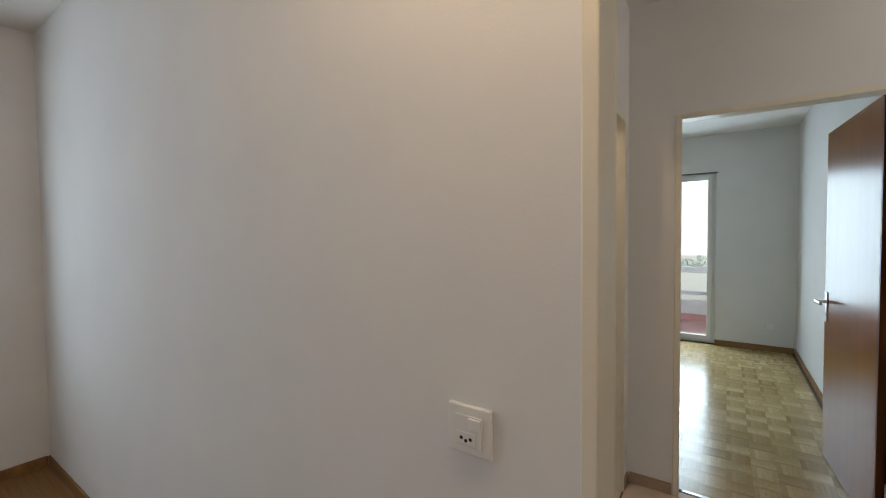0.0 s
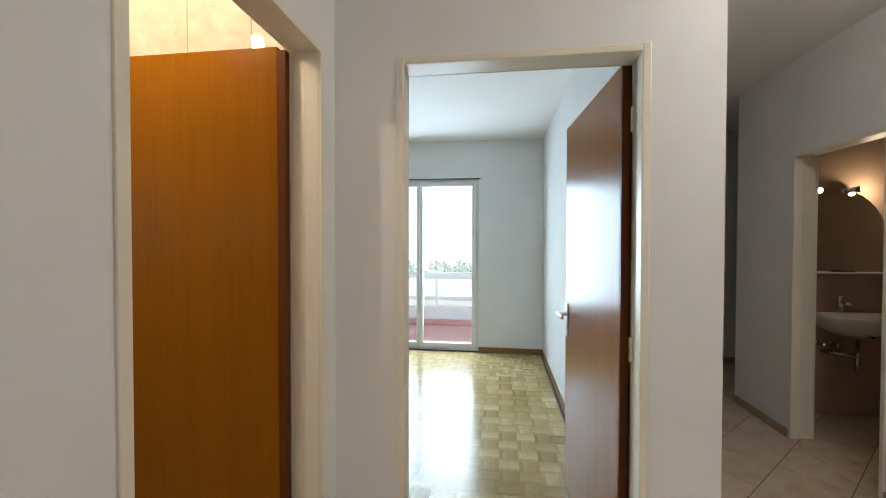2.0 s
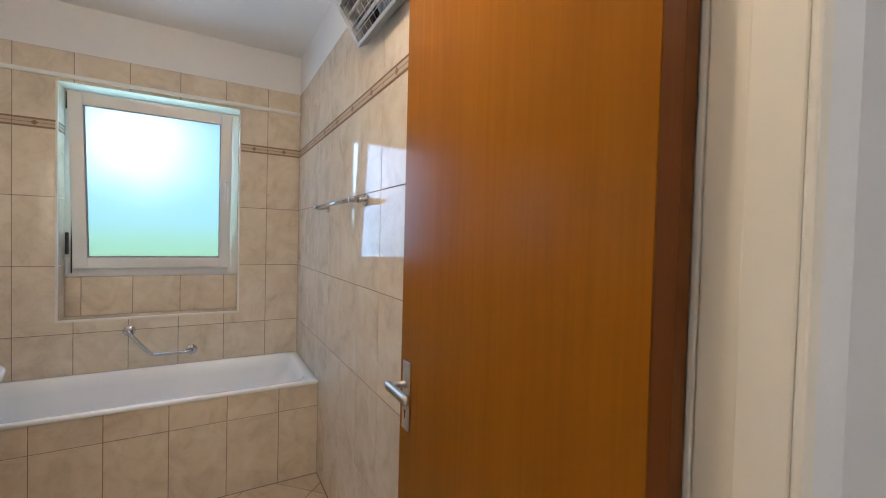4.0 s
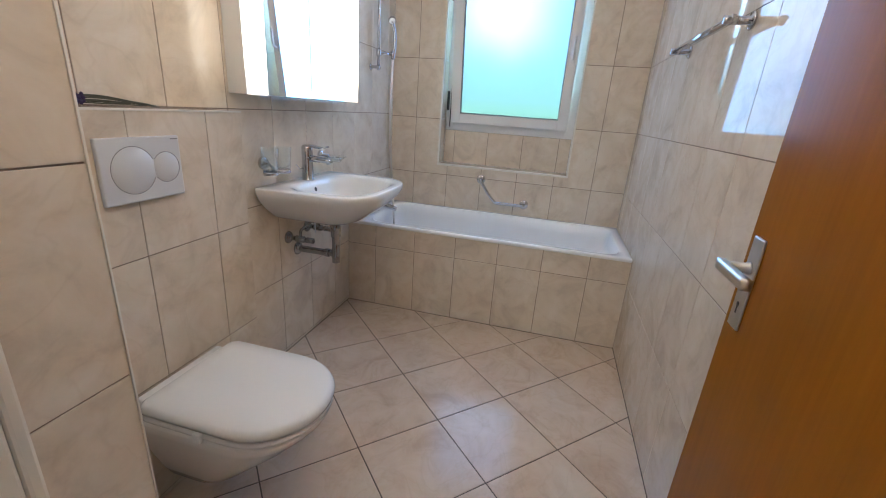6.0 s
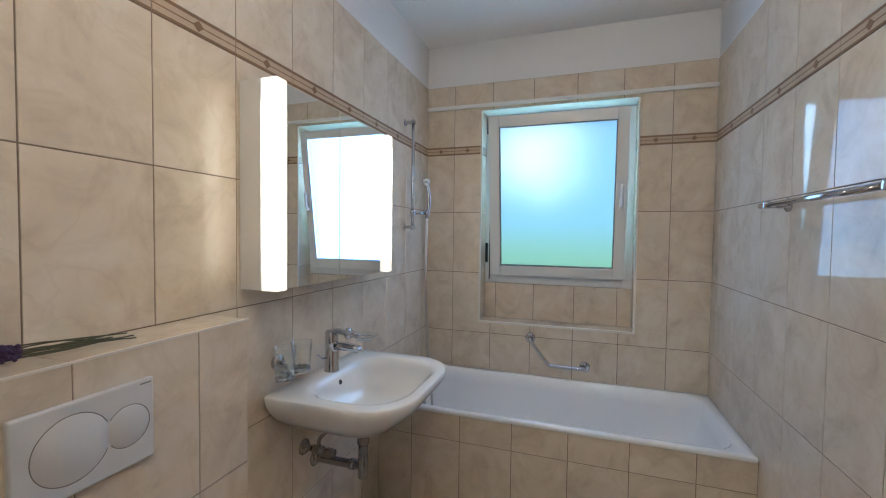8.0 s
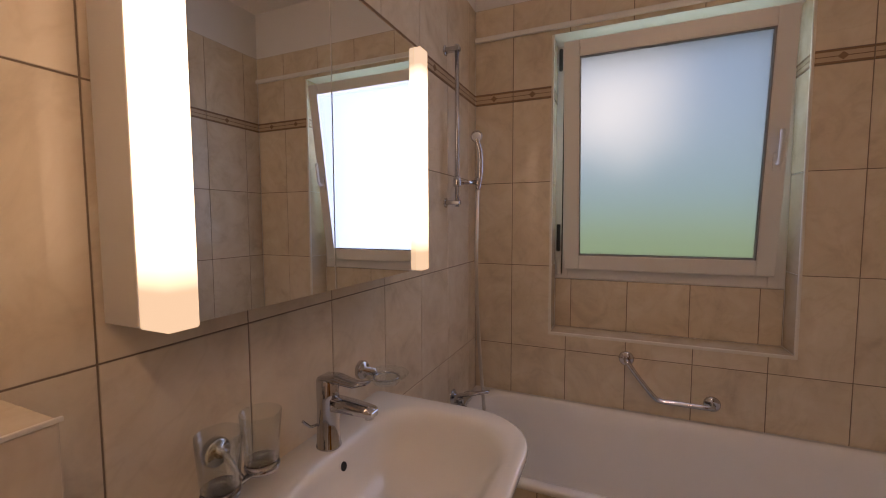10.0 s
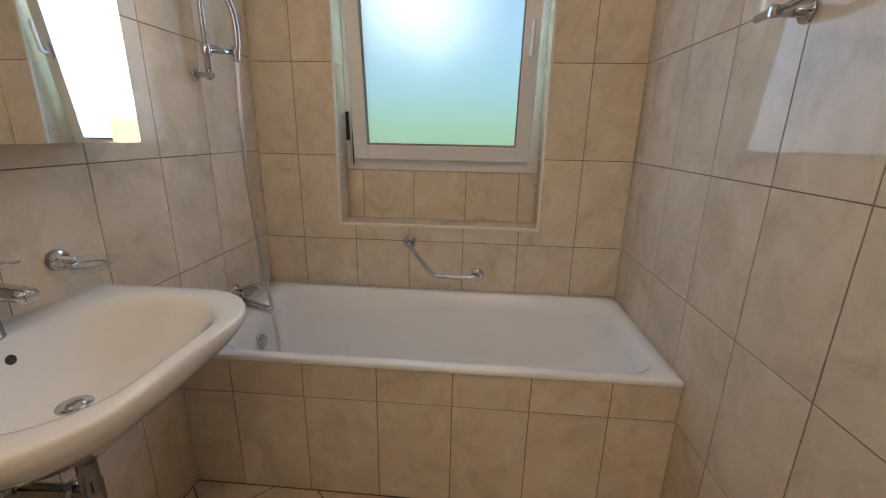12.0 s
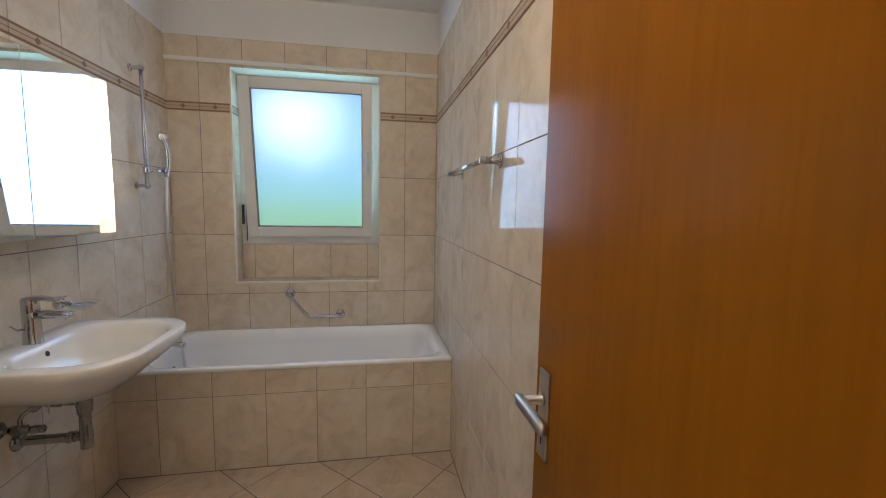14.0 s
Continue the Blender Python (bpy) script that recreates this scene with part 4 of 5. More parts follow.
def heater():
    """Infrared heater above the door, tilted down."""
    e = thing("infrared_heater", (-0.8, 3.87, 2.2), "grey wall-mounted infrared bathroom heater", "heater")
    m = Matrix.Translation((-0.83, BY1 - 0.05, 2.235)) @ Matrix.Rotation(radians(32), 4, "X")

    def hp(nm, bm, mat, label="", sm=False):
        bmesh.ops.transform(bm, matrix=m, verts=bm.verts)
        return part(nm, bm, mat, e, label, sm)
    b = bmesh.new()
    for a in ((-0.27, 0.27, -0.052, -0.015, -0.085, -0.072), (-0.27, 0.27, -0.052, -0.015, 0.072, 0.085), (-0.27, -0.245, -0.052, -0.015, -0.072, 0.072), (0.245, 0.27, -0.052, -0.015, -0.072, 0.072), (-0.27, 0.27, -0.015, 0.0, -0.085, 0.085)):
        box(b, *a, bev=0.003)
    hp("housing", b, simple("grey_heater_enamel", (0.42, 0.43, 0.42), 0.35, var=0.03))
    b = bmesh.new()
    loft(b, [[(x, -0.016 - 0.016 * (abs(k - 6) / 6) ** 2, -0.070 + 0.140 * k / 12) for k in range(13)] + [(x, -0.0155, 0.07), (x, -0.0155, -0.07)] for x in (-0.243, 0.243)])
    hp("reflector", b, CHROME, "polished reflector")
    for z in (-0.025, 0.028):
        b = bmesh.new()
        rod(b, (-0.243, -0.034, z), (0.243, -0.034, z), 0.006)
        hp("heating_tube", b, PLASTIC, "pale quartz tube", True)
    for i in range(11):
        b = bmesh.new()
        x = -0.225 + 0.045 * i
        rod(b, (x, -0.050, -0.078), (x, -0.050, 0.078), 0.0014, seg=6)
        hp("guard_wire", b, STEEL)
    for i in range(4):
        b = bmesh.new()
        z = -0.048 + 0.032 * i
        rod(b, (-0.25, -0.0515, z), (0.25, -0.0515, z), 0.0014, seg=6)
        hp("guard_wire", b, STEEL)
    b = bmesh.new()
    box(b, -0.9, -0.76, BY1 - 0.045, BY1, 2.19, 2.27, bev=0.004)
    part("wall_mount", b, PLASTIC, e)


heater()

# tiled boxes
structure("wall_shaft_top", B(-0.0885, BX1 + G, BY0 - G, 2.7585, BTOP, BCEIL), PLASTER, "white painted wall above the pipe shaft tiles", "wall")
structure("wall_pipe_shaft", B(-0.0875, BX1 + G, BY0 - G, 2.7575, 0, BTOP), GROUT, "tiled pipe shaft beside the toilet", "wall")
structure("wall_cistern_box", B(-0.829, -0.0875, BY0 - G, 2.42 - G, 0, 1.176), GROUT, "half-height tiled box behind the toilet", "wall")
structure("wall_tub_apron", B(-1.90, -1.863 - G, BY0, BY1, 0, 0.525), GROUT, "tiled apron in front of the bathtub", "wall")

# ---- guest toilet seen through its doorway ----
def guest_toilet():
    e = thing("guest_washbasin", (3.66, 6.1, 0.7), "small white wall-hung washbasin", "washbasin")
    x0, x1, y0, y1 = 3.42, 3.92, 5.87, 6.249
    b = bmesh.new()
    R = [0.02, 0.02, 0.16, 0.16]
    loft(b, [rr(x0 + 0.15, x1 - 0.15, y0 + 0.14, y1, 0.66, R, 7), rr(x0 + 0.06, x1 - 0.06, y0 + 0.06, y1, 0.72, R, 7), rr(x0 + 0.01, x1 - 0.01, y0 + 0.01, y1, 0.80, R, 7),
             rr(x0, x1, y0, y1, 0.83, R, 7), rr(x0 + 0.006, x1 - 0.006, y0 + 0.006, y1, 0.84, R, 7), rr(x0 + 0.035, x1 - 0.035, y0 + 0.03, y1 - 0.09, 0.84, R, 7),
             rr(x0 + 0.05, x1 - 0.05, y0 + 0.045, y1 - 0.10, 0.82, R, 7), rr(x0 + 0.14, x1 - 0.14, y0 + 0.12, y1 - 0.15, 0.74, [0.02, 0.02, 0.09, 0.09], 7)])
    part("bowl", b, CERAMIC, e)
    t = thing("guest_basin_tap", (3.62, 6.2, 0.84), "small chrome tap on the guest basin", "tap")
    b = bmesh.new()
    turned(b, (3.62, 6.195, 0.838), (0, 0, 1), [(0, 0.023), (0.10, 0.019), (0.13, 0.019)], 16)
    rod(b, (3.62, 6.19, 0.92), (3.62, 6.10, 0.915), 0.012)
    part("tap_body", b, CHROME, t, "", True)
    p = thing("guest_waste_trap", (3.68, 6.15, 0.4), "chrome waste trap and stop valves", "plumbing")
    b = bmesh.new()
    turned(b, (3.68, 6.10, 0.40), (0, 0, 1), [(0, 0.02), (0.09, 0.02), (0.095, 0.015), (0.28, 0.015)], 16)
    rod(b, (3.68, 6.10, 0.51), (3.52, 6.25, 0.52), 0.015)
    part("trap_pipe", b, CHROME, p, "", True)
    for x in (3.50, 3.60):
        b = bmesh.new()
        turned(b, (x, 6.25, 0.58), (0, -1, 0), [(0, 0.025), (0.005, 0.025), (0.01, 0.012), (0.05, 0.012), (0.06, 0.017), (0.09, 0.017)], 16)
        part("stop_valve", b, CHROME, p, "", True)
    s = thing("glass_shelf", (3.66, 6.2, 1.155), "narrow pale shelf above the guest basin", "shelf")
    part("board", B(3.30, 4.10, 6.13, 6.249, 1.147, 1.157, bev=0.002), PLASTIC, s)
    h = thing("hair_comb", (3.62, 6.18, 1.158), "small dark comb lying on the shelf", "comb")
    part("comb_body", B(3.54, 3.70, 6.165, 6.185, 1.1575, 1.166, bev=0.003), RUBBER, h)
    m = thing("arched_mirror", (3.57, 6.24, 1.2), "arched wall mirror above the shelf", "mirror")
    b = bmesh.new()
    ring = [(3.175, 6.236, 1.165), (3.965, 6.236, 1.165)] + [(3.57 + 0.395 * math.cos(a), 6.236, 1.43 + 0.395 * math.sin(a)) for a in (math.pi * i / 20 for i in range(21))]
    loft(b, [ring, [(x, y - 0.005, z) for x, y, z in ring]])
    part("mirror_glass", b, MIRROR, m)
    for x, aim in ((3.435, Vector((0, -1, -0.1))), (3.69, Vector((0.75, -0.55, 0.1)))):
        f = thing("wall_spotlight", (x, 6.24, 1.80), "small lit chrome wall spotlight", "spotlight", "spots over the guest basin")
        b = bmesh.new()
        turned(b, (x, 6.243, 1.80), (0, -1, 0), [(0, 0.03), (0.008, 0.03), (0.012, 0.01), (0.055, 0.01)], 18)
        turned(b, Vector((x, 6.195, 1.80)), aim, [(-0.012, 0.012), (0.0, 0.020), (0.045, 0.028)], 18)
        part("head", b, CHROME, f, "", True)
        b = bmesh.new()
        turned(b, Vector((x, 6.195, 1.80)) + aim.normalized() * 0.042, aim, [(0, 0.024), (0.004, 0.02), (0.006, 0.0)], 16)
        part("bulb", b, glow("warm_spot_bulb", (1.0, 0.78, 0.55), 14), f, "glowing bulb", True)
    br = simple("guest_tile_brown", (0.42, 0.31, 0.23), 0.25, var=0.08)
    structure("trim_guest_tiles", B(3.152, 4.5, 6.243, 6.2495, 0, 2.30), br, "beige tiled splash wall of the guest toilet", "tiles")
    structure("trim_guest_border", B(3.97, 4.5, 6.2385, 6.2428, 1.49, 1.53), BROWN, "brown tile border in the guest toilet", "tiles")


guest_toilet()
GT = bpy.data.materials["guest_tile_brown"]
structure("trim_guest_tiles", B(3.152, 4.5, 4.4005, 4.406, 0, 2.30), GT, "beige tiled front wall of the guest toilet", "tiles")
structure("trim_guest_border", B(3.152, 4.5, 4.406, 4.410, 1.49, 1.53), BROWN, "brown tile border in the guest toilet", "tiles")
structure("trim_guest_tiles", B(4.494, 4.4995, 4.41, 6.238, 0, 2.30), GT, "beige tiled side wall of the guest toilet", "tiles")


# ---- hall, bedroom and room details ----
def skirting(name, segs, mat, label, h=0.065, t=0.012):
    for x0, x1, y0, y1 in segs:
        structure(name, B(x0, x1, y0, y1, 0.0, h, bev=0.003), mat, label, "skirting")


T = 0.012
skirting("baseboard", [(-2.745, -0.88, 7.73 - T, 7.73 - 0.0005, ), (0.70, 1.4775, 7.73 - T, 7.73 - 0.0005), (1.49 - T, 1.4895, 4.142, 7.717)], SKIRT, "brown oak skirting board along the bedroom wall")
skirting("baseboard", [(-2.65, 0.62, 2.17 - T, 2.1695), (-2.6595, -2.66 + T, -2.99, 2.157)], SKIRT, "brown oak skirting board along the room wall")
HT = simple("tan_tile_skirting", (0.40, 0.29, 0.205), 0.25, var=0.08)
skirting("baseboard", [(0.361, 0.361 + T, 2.37, 3.13), (0.374, 0.585, 4.0 - T, 3.9995), (1.435, 1.667, 4.0 - T, 3.9995), (1.6675, 1.667 + T, 3.988, 7.69),
                       (1.68, 5.19, 7.70 - T, 7.6995), (3.0 - T, 2.9995, -2.9, 5.04), (3.0 - T, 2.9995, 5.785, 6.45), (0.361, 0.361 + T, 3.905, 3.988)], HT, "tan tile skirting along the hall wall", 0.06)


def socket(x, y, z, n):
    """Square wall socket; n: outward normal, 'y-' or 'x-'."""
    e = thing("wall_socket", (x, y, z), "white plastic wall socket" + (" with outlet and switch rocker" if n == "big" else ""), "socket")
    w = 0.048 if n == "big" else 0.04
    part("cover", B(x - w, x + w, y - 0.010, y - 0.0005, z - w, z + w, bev=0.004, seg=3), PLASTIC, e)
    part("insert", B(x - w * 0.62, x + w * 0.62, y - 0.0135, y - 0.0102, z - w * 0.62, z + w * 0.62, bev=0.002), PLASTIC, e)
    if n == "big":
        part("switch_rocker", B(x + 0.002, x + 0.028, y - 0.0175, y - 0.0137, z + 0.004, z + 0.027, bev=0.002), PLASTIC, e, "small white switch rocker")
        part("outlet_face", B(x - 0.024, x + 0.016, y - 0.0150, y - 0.0137, z - 0.026, z - 0.002, bev=0.0006, seg=1), PLASTIC, e)
        for dx, dz in ((-0.014, -0.014), (0.006, -0.014), (-0.004, -0.018)):
            b = bmesh.new()
            turned(b, (x + dx, y - 0.0149, z + dz), (0, -1, 0), [(0, 0.0036), (0.0005, 0.0036)], 12)
            part("pin_hole", b, DARK, e, "dark pin hole")


socket(0.42, 2.17, 1.045, "big")
socket(1.25, 7.73, 0.30, "y-")
socket(3.40, 7.70, 0.0 + 1.25, "y-")


def lamp_cable():
    e = thing("wall_lamp_connector", (3.42, 7.70, 1.86), "dark lamp connector hanging from the hall wall", "lamp connector")
    b = bmesh.new()
    tube(b, smooth_path([(3.42, 7.70, 1.862), (3.42, 7.66, 1.866), (3.40, 7.64, 1.858), (3.375, 7.635, 1.85)], 6), 0.006, 8)
    part("cable", b, PLASTIC, e, "", True)
    part("terminal_block", B(3.425, 3.475, 7.64, 7.665, 1.852, 1.878, bev=0.003), RUBBER, e)


lamp_cable()


def bulb_fixture(name, label, x, y, z, rad):
    e = thing(name, (x, y, z), label, "ceiling lamp")
    b = bmesh.new()
    turned(b, (x, y, z), (0, 0, -1), [(0, rad), (0.012, rad), (0.018, rad * 0.8), (0.02, 0.012)], 28)
    part("ceiling_plate", b, PLASTIC, e, "", True)
    b = bmesh.new()
    turned(b, (x, y, z - 0.02), (0, 0, -1), [(0, 0.012), (0.03, 0.016), (0.034, 0.013)], 16)
    part("lamp_holder", b, PLASTIC, e, "", True)




def bathroom_spots(x, y, z):
    """Bar under the ceiling with three small glowing bulbs."""
    e = thing("ceiling_spot_bar", (x, y, z), "white ceiling lamp bar with three lit bulbs", "ceiling lamp")
    b = bmesh.new()
    turned(b, (x, y, z), (0, 0, -1), [(0, 0.05), (0.012, 0.05), (0.018, 0.04), (0.02, 0.008), (0.14, 0.008)], 24)
    part("ceiling_plate", b, PLASTIC, e, "", True)
    part("bar", B(x - 0.012, x + 0.012, y - 0.19, y + 0.19, z - 0.152, z - 0.136, bev=0.003), PLASTIC, e)
    lit = glow("warm_bulb_glow", (1.0, 0.80, 0.56), 26)
    for dy in (-0.16, 0.0, 0.16):
        b = bmesh.new()
        turned(b, (x, y + dy, z - 0.152), (0, 0, -1), [(0, 0.012), (0.016, 0.014), (0.018, 0.010)], 14)
        part("lamp_holder", b, PLASTIC, e, "", True)
        b = bmesh.new()
        turned(b, (x, y + dy, z - 0.170), (0, 0, -1), [(0, 0.008), (0.006, 0.013), (0.016, 0.016), (0.026, 0.012), (0.031, 0.002)], 14)
        part("bulb", b, lit, e, "glowing warm bulb", True)


bathroom_spots(-0.25, 3.40, BCEIL)
# The hall holder is added for its fill bulb; both hang out of view.
bulb_fixture("unseen_ceiling_lamp", "unseen white ceiling lamp holder", 2.25, 3.50, TOP, 0.06)
bulb_fixture("unseen_ceiling_lamp", "unseen white ceiling lamp holder", 0.66, 1.90, TOP, 0.05)


def balcony_door():
    e = thing("door_balcony", (-0.09, 7.8, 0), "white double balcony door with clear panes", "balcony door", kind="structure")
    x0, x1, z1 = -0.878, 0.698, 2.178
    f0, f1 = 7.775, 7.85
    for a, c, d, g in ((x0, x0 + 0.04, 0.0, z1), (x1 - 0.04, x1, 0.0, z1), (x0 + 0.04, x1 - 0.04, z1 - 0.04, z1), (x0 + 0.04, x1 - 0.04, 0.0, 0.05)):
        part("outer_frame", B(a, c, f0, f1, d, g, bev=0.003), PVC, e)
    mid = -0.058
    for k, (a, c) in enumerate(((x0 + 0.035, mid - 0.002), (mid + 0.002, x1 - 0.035))):
        y0, y1, zb, zt, top = 7.752, 7.815, 0.035, z1 - 0.032, 0.055
        wa, wc = ((0.052, 0.040), (0.040, 0.052))[k]
        part("sash_stile", B(a, a + wa, y0, y1, zb, zt, bev=0.004), PVC, e)
        part("sash_stile", B(c - wc, c, y0, y1, zb, zt, bev=0.004), PVC, e)
        part("sash_rail", B(a + wa, c - wc, y0, y1, zb, zb + 0.060, bev=0.004), PVC, e)
        part("sash_rail", B(a + wa, c - wc, y0, y1, zt - top, zt, bev=0.004), PVC, e)
        g = part("pane", B(a + wa, c - wc, 7.78, 7.786, zb + 0.060, zt - top), THIN, e, "clear glass pane")
        g.visible_shadow = False
    b = bmesh.new()
    box(b, mid + 0.006, mid + 0.034, 7.742, 7.752, 0.98, 1.05, bev=0.003)
    tube(b, smooth_path([(mid + 0.020, 7.745, 1.01), (mid + 0.020, 7.715, 1.01), (mid + 0.04, 7.705, 1.01), (mid + 0.13, 7.705, 1.01)], 6), 0.008, 12)
    part("door_handle", b, STEEL, e, "grey lever handle")
    structure("trim_dark_strip", B(-0.90, 0.72, 7.722, 7.7295, 2.178, 2.188), RUBBER, "thin dark strip above the balcony door", "trim")


balcony_door()


def balcony():
    structure("balcony_floor", B(-3.2, 2.0, 8.05, 9.60, -0.2, -0.02), BALCONY_RED, "red painted balcony floor", "balcony floor")
    structure("balcony_parapet", B(-3.2, 2.0, 9.42, 9.55, -0.018, 0.30, bev=0.006), BALCONY_WHITE, "low pale rendered balcony parapet", "parapet")
    structure("balcony_kerb", B(-3.2, 2.0, 9.395, 9.419, -0.018, 0.085, bev=0.004), BALCONY_RED, "red painted upstand along the parapet", "balcony floor")
    e = thing("balcony_railing", (-0.5, 9.48, 0.33), "white painted metal balcony railing", "railing")
    pale = simple("white_railing_paint", (0.72, 0.72, 0.72), 0.4, var=0.03)
    infill = glass_surface("pale_infill_glass", 0.55, (0.93, 0.96, 0.93))
    part("top_rail", B(-3.2, 2.0, 9.43, 9.53, 0.767, 0.872, bev=0.006), pale, e)
    part("lower_rail", B(-3.2, 2.0, 9.455, 9.50, 0.395, 0.458, bev=0.004), pale, e)
    for i in range(6):
        x = -2.674 + 0.86 * i
        part("post", B(x - 0.02, x + 0.02, 9.445, 9.48, 0.298, 0.769, bev=0.003), pale, e)
        if i < 5:
            part("infill_panel", B(x + 0.021, x + 0.839, 9.470, 9.478, 0.456, 0.769), infill, e, "pale translucent infill panel")
    structure("balcony_ceiling", B(-3.2, 2.0, 8.05, 9.6, 2.60, 2.8), CEILING, "white underside of the balcony above", "ceiling")


balcony()


def outdoors():
    """Hazy distance beyond the balcony, and the lawn and hedge light behind the frosted window."""
    g = simple("hazy_lawn", (0.58, 0.60, 0.58), 0.95, grain=0.2, grain_scale=2, var=0.12)
    b = bmesh.new()
    bmesh.ops.create_grid(b, x_segments=8, y_segments=8, size=2500)
    bmesh.ops.translate(b, verts=b.verts, vec=(0, 2480, -14.0))
    structure("ground", b, g, "sunlit pale ground below the balcony", "ground")
    # Distance haze is put into the pale foliage colour.
    leaf = simple("hazy_foliage", (0.66, 0.78, 0.76), 0.9, var=0.1)
    rnd = random.Random(4)
    for i in range(44):
        x, y = -70 + i * 3.6 + rnd.uniform(-3, 3), 190 + rnd.uniform(-30, 60)
        e = thing("tree", (x, y, -14.0), "distant leafy tree on the horizon", "tree", "trees on the horizon")
        hgt = rnd.uniform(3.0, 5.6)
        b = bmesh.new()
        turned(b, (x, y, -14.0), (0, 0, 1), [(0, 0.3), (hgt * 0.5, 0.2), (hgt * 0.8, 0.08)], 8)
        part("trunk", b, BROWN, e)
        b = bmesh.new()
        for k in range(90):
            a, r, h = rnd.uniform(0, 6.28), 4.2 * math.sqrt(rnd.random()), rnd.uniform(0.02, 1.0)
            r *= math.sin(math.pi * min(0.94, max(0.3, (h + 0.1) / 1.1)))
            c = Vector((x + r * math.cos(a), y + r * math.sin(a), -14.0 + hgt * h))
            u, w = Vector((rnd.uniform(-1, 1), rnd.uniform(-1, 1), rnd.uniform(-1, 1))).normalized(), rnd.uniform(0.35, 0.8)
            t = u.orthogonal().normalized()
            o = u.cross(t)
            b.faces.new([b.verts.new(c + w * q) for q in (t, o, -t, -o)])
        part("crown", b, leaf, e)
    structure("backdrop_haze", B(-420, 420, 340, 341, -40, 320), glow("hazy_bright_sky", (0.90, 0.96, 1.0), 1.7), "bright hazy sky over the horizon", "backdrop")
    # bright garden and sky behind the frosted pane
    m = bpy.data.materials.new("garden_sky_glow")
    m.use_nodes = True
    n, l = m.node_tree.nodes, m.node_tree.links
    n.remove(n["Principled BSDF"])
    em = n.new("ShaderNodeEmission")
    geo = n.new("ShaderNodeNewGeometry")
    sep = n.new("ShaderNodeSeparateXYZ")
    l.new(geo.outputs["Position"], sep.inputs[0])
    mr = n.new("ShaderNodeMapRange")
    mr.inputs["From Min"].default_value, mr.inputs["From Max"].default_value = 0.9, 2.4
    l.new(sep.outputs["Z"], mr.inputs["Value"])
    col = ramp(n, l, mr.outputs[0], [(0.0, (0.22, 0.42, 0.14)), (0.26, (0.30, 0.56, 0.40)), (0.42, (0.30, 0.60, 0.72)), (0.72, (0.33, 0.62, 0.88)), (1.0, (0.27, 0.54, 0.86))])
    # white patch with a ragged edge over the sky colours
    far = n.new("ShaderNodeVectorMath")
    far.operation = "DISTANCE"
    far.inputs[1].default_value = (-3.45, 2.88, 2.10)
    l.new(geo.outputs["Position"], far.inputs[0])
    ragged = n.new("ShaderNodeMath")
    ragged.operation = "MULTIPLY_ADD"
    ragged.inputs[1].default_value = 0.55
    l.new(noise_tex(n, l, geo.outputs["Position"], 2.6, 3), ragged.inputs[0])
    l.new(far.outputs["Value"], ragged.inputs[2])
    shift = n.new("ShaderNodeMath")
    shift.operation = "SUBTRACT"
    shift.inputs[1].default_value = 0.24
    l.new(ragged.outputs[0], shift.inputs[0])
    blotch = ramp(n, l, shift.outputs[0], [(0.0, (1, 1, 1)), (0.22, (0.7, 0.7, 0.7)), (0.5, (0, 0, 0))])
    mix = n.new("ShaderNodeMix")
    mix.data_type = "RGBA"
    l.new(blotch, mix.inputs[0])
    l.new(col, mix.inputs[6])
    mix.inputs[7].default_value = (1.2, 1.5, 1.6, 1)
    l.new(mix.outputs[2], em.inputs[0])
    em.inputs[1].default_value = 5.4
    l.new(em.outputs[0], n["Material Output"].inputs[0])
    structure("backdrop", B(-3.46, -3.45, 2.1, 4.1, 0.7, 2.7), m, "bright garden and sky behind the frosted window", "backdrop")


outdoors()

# ---- tiles ----
MESHES = {}


def piece_mesh(poly, depth, bev):
    """Thin tile over a 2D outline, front face in the plane, edges eased."""
    key = (tuple((round(x, 3), round(y, 3)) for x, y in poly), depth, bev)
    if key in MESHES:
        return MESHES[key]
    n = len(poly)
    cx, cy = sum(p[0] for p in poly) / n, sum(p[1] for p in poly) / n
    ins = []
    for i in range(n):
        a, p, c = Vector(poly[i - 1]), Vector(poly[i]), Vector(poly[(i + 1) % n])
        d1, d2 = (p - a).normalized(), (c - p).normalized()
        n1, n2 = Vector((-d1.y, d1.x)), Vector((-d2.y, d2.x))
        s = (n1 + n2)
        s = s / max(0.3, s.length_squared) * 2
        ins.append(p + s * bev)
    vs = [(x, y, -depth) for x, y in poly] + [(x, y, -bev * 0.7) for x, y in poly] + [(q.x, q.y, 0.0) for q in ins]
    fs = [tuple(range(2 * n, 3 * n))]
    for k in (0, n):
        fs += [(k + i, k + (i + 1) % n, k + n + (i + 1) % n, k + n + i) for i in range(n)]
    me = bpy.data.meshes.new("tile")
    me.from_pydata(vs, [], fs)
    me.update()
    MESHES[key] = me
    return me


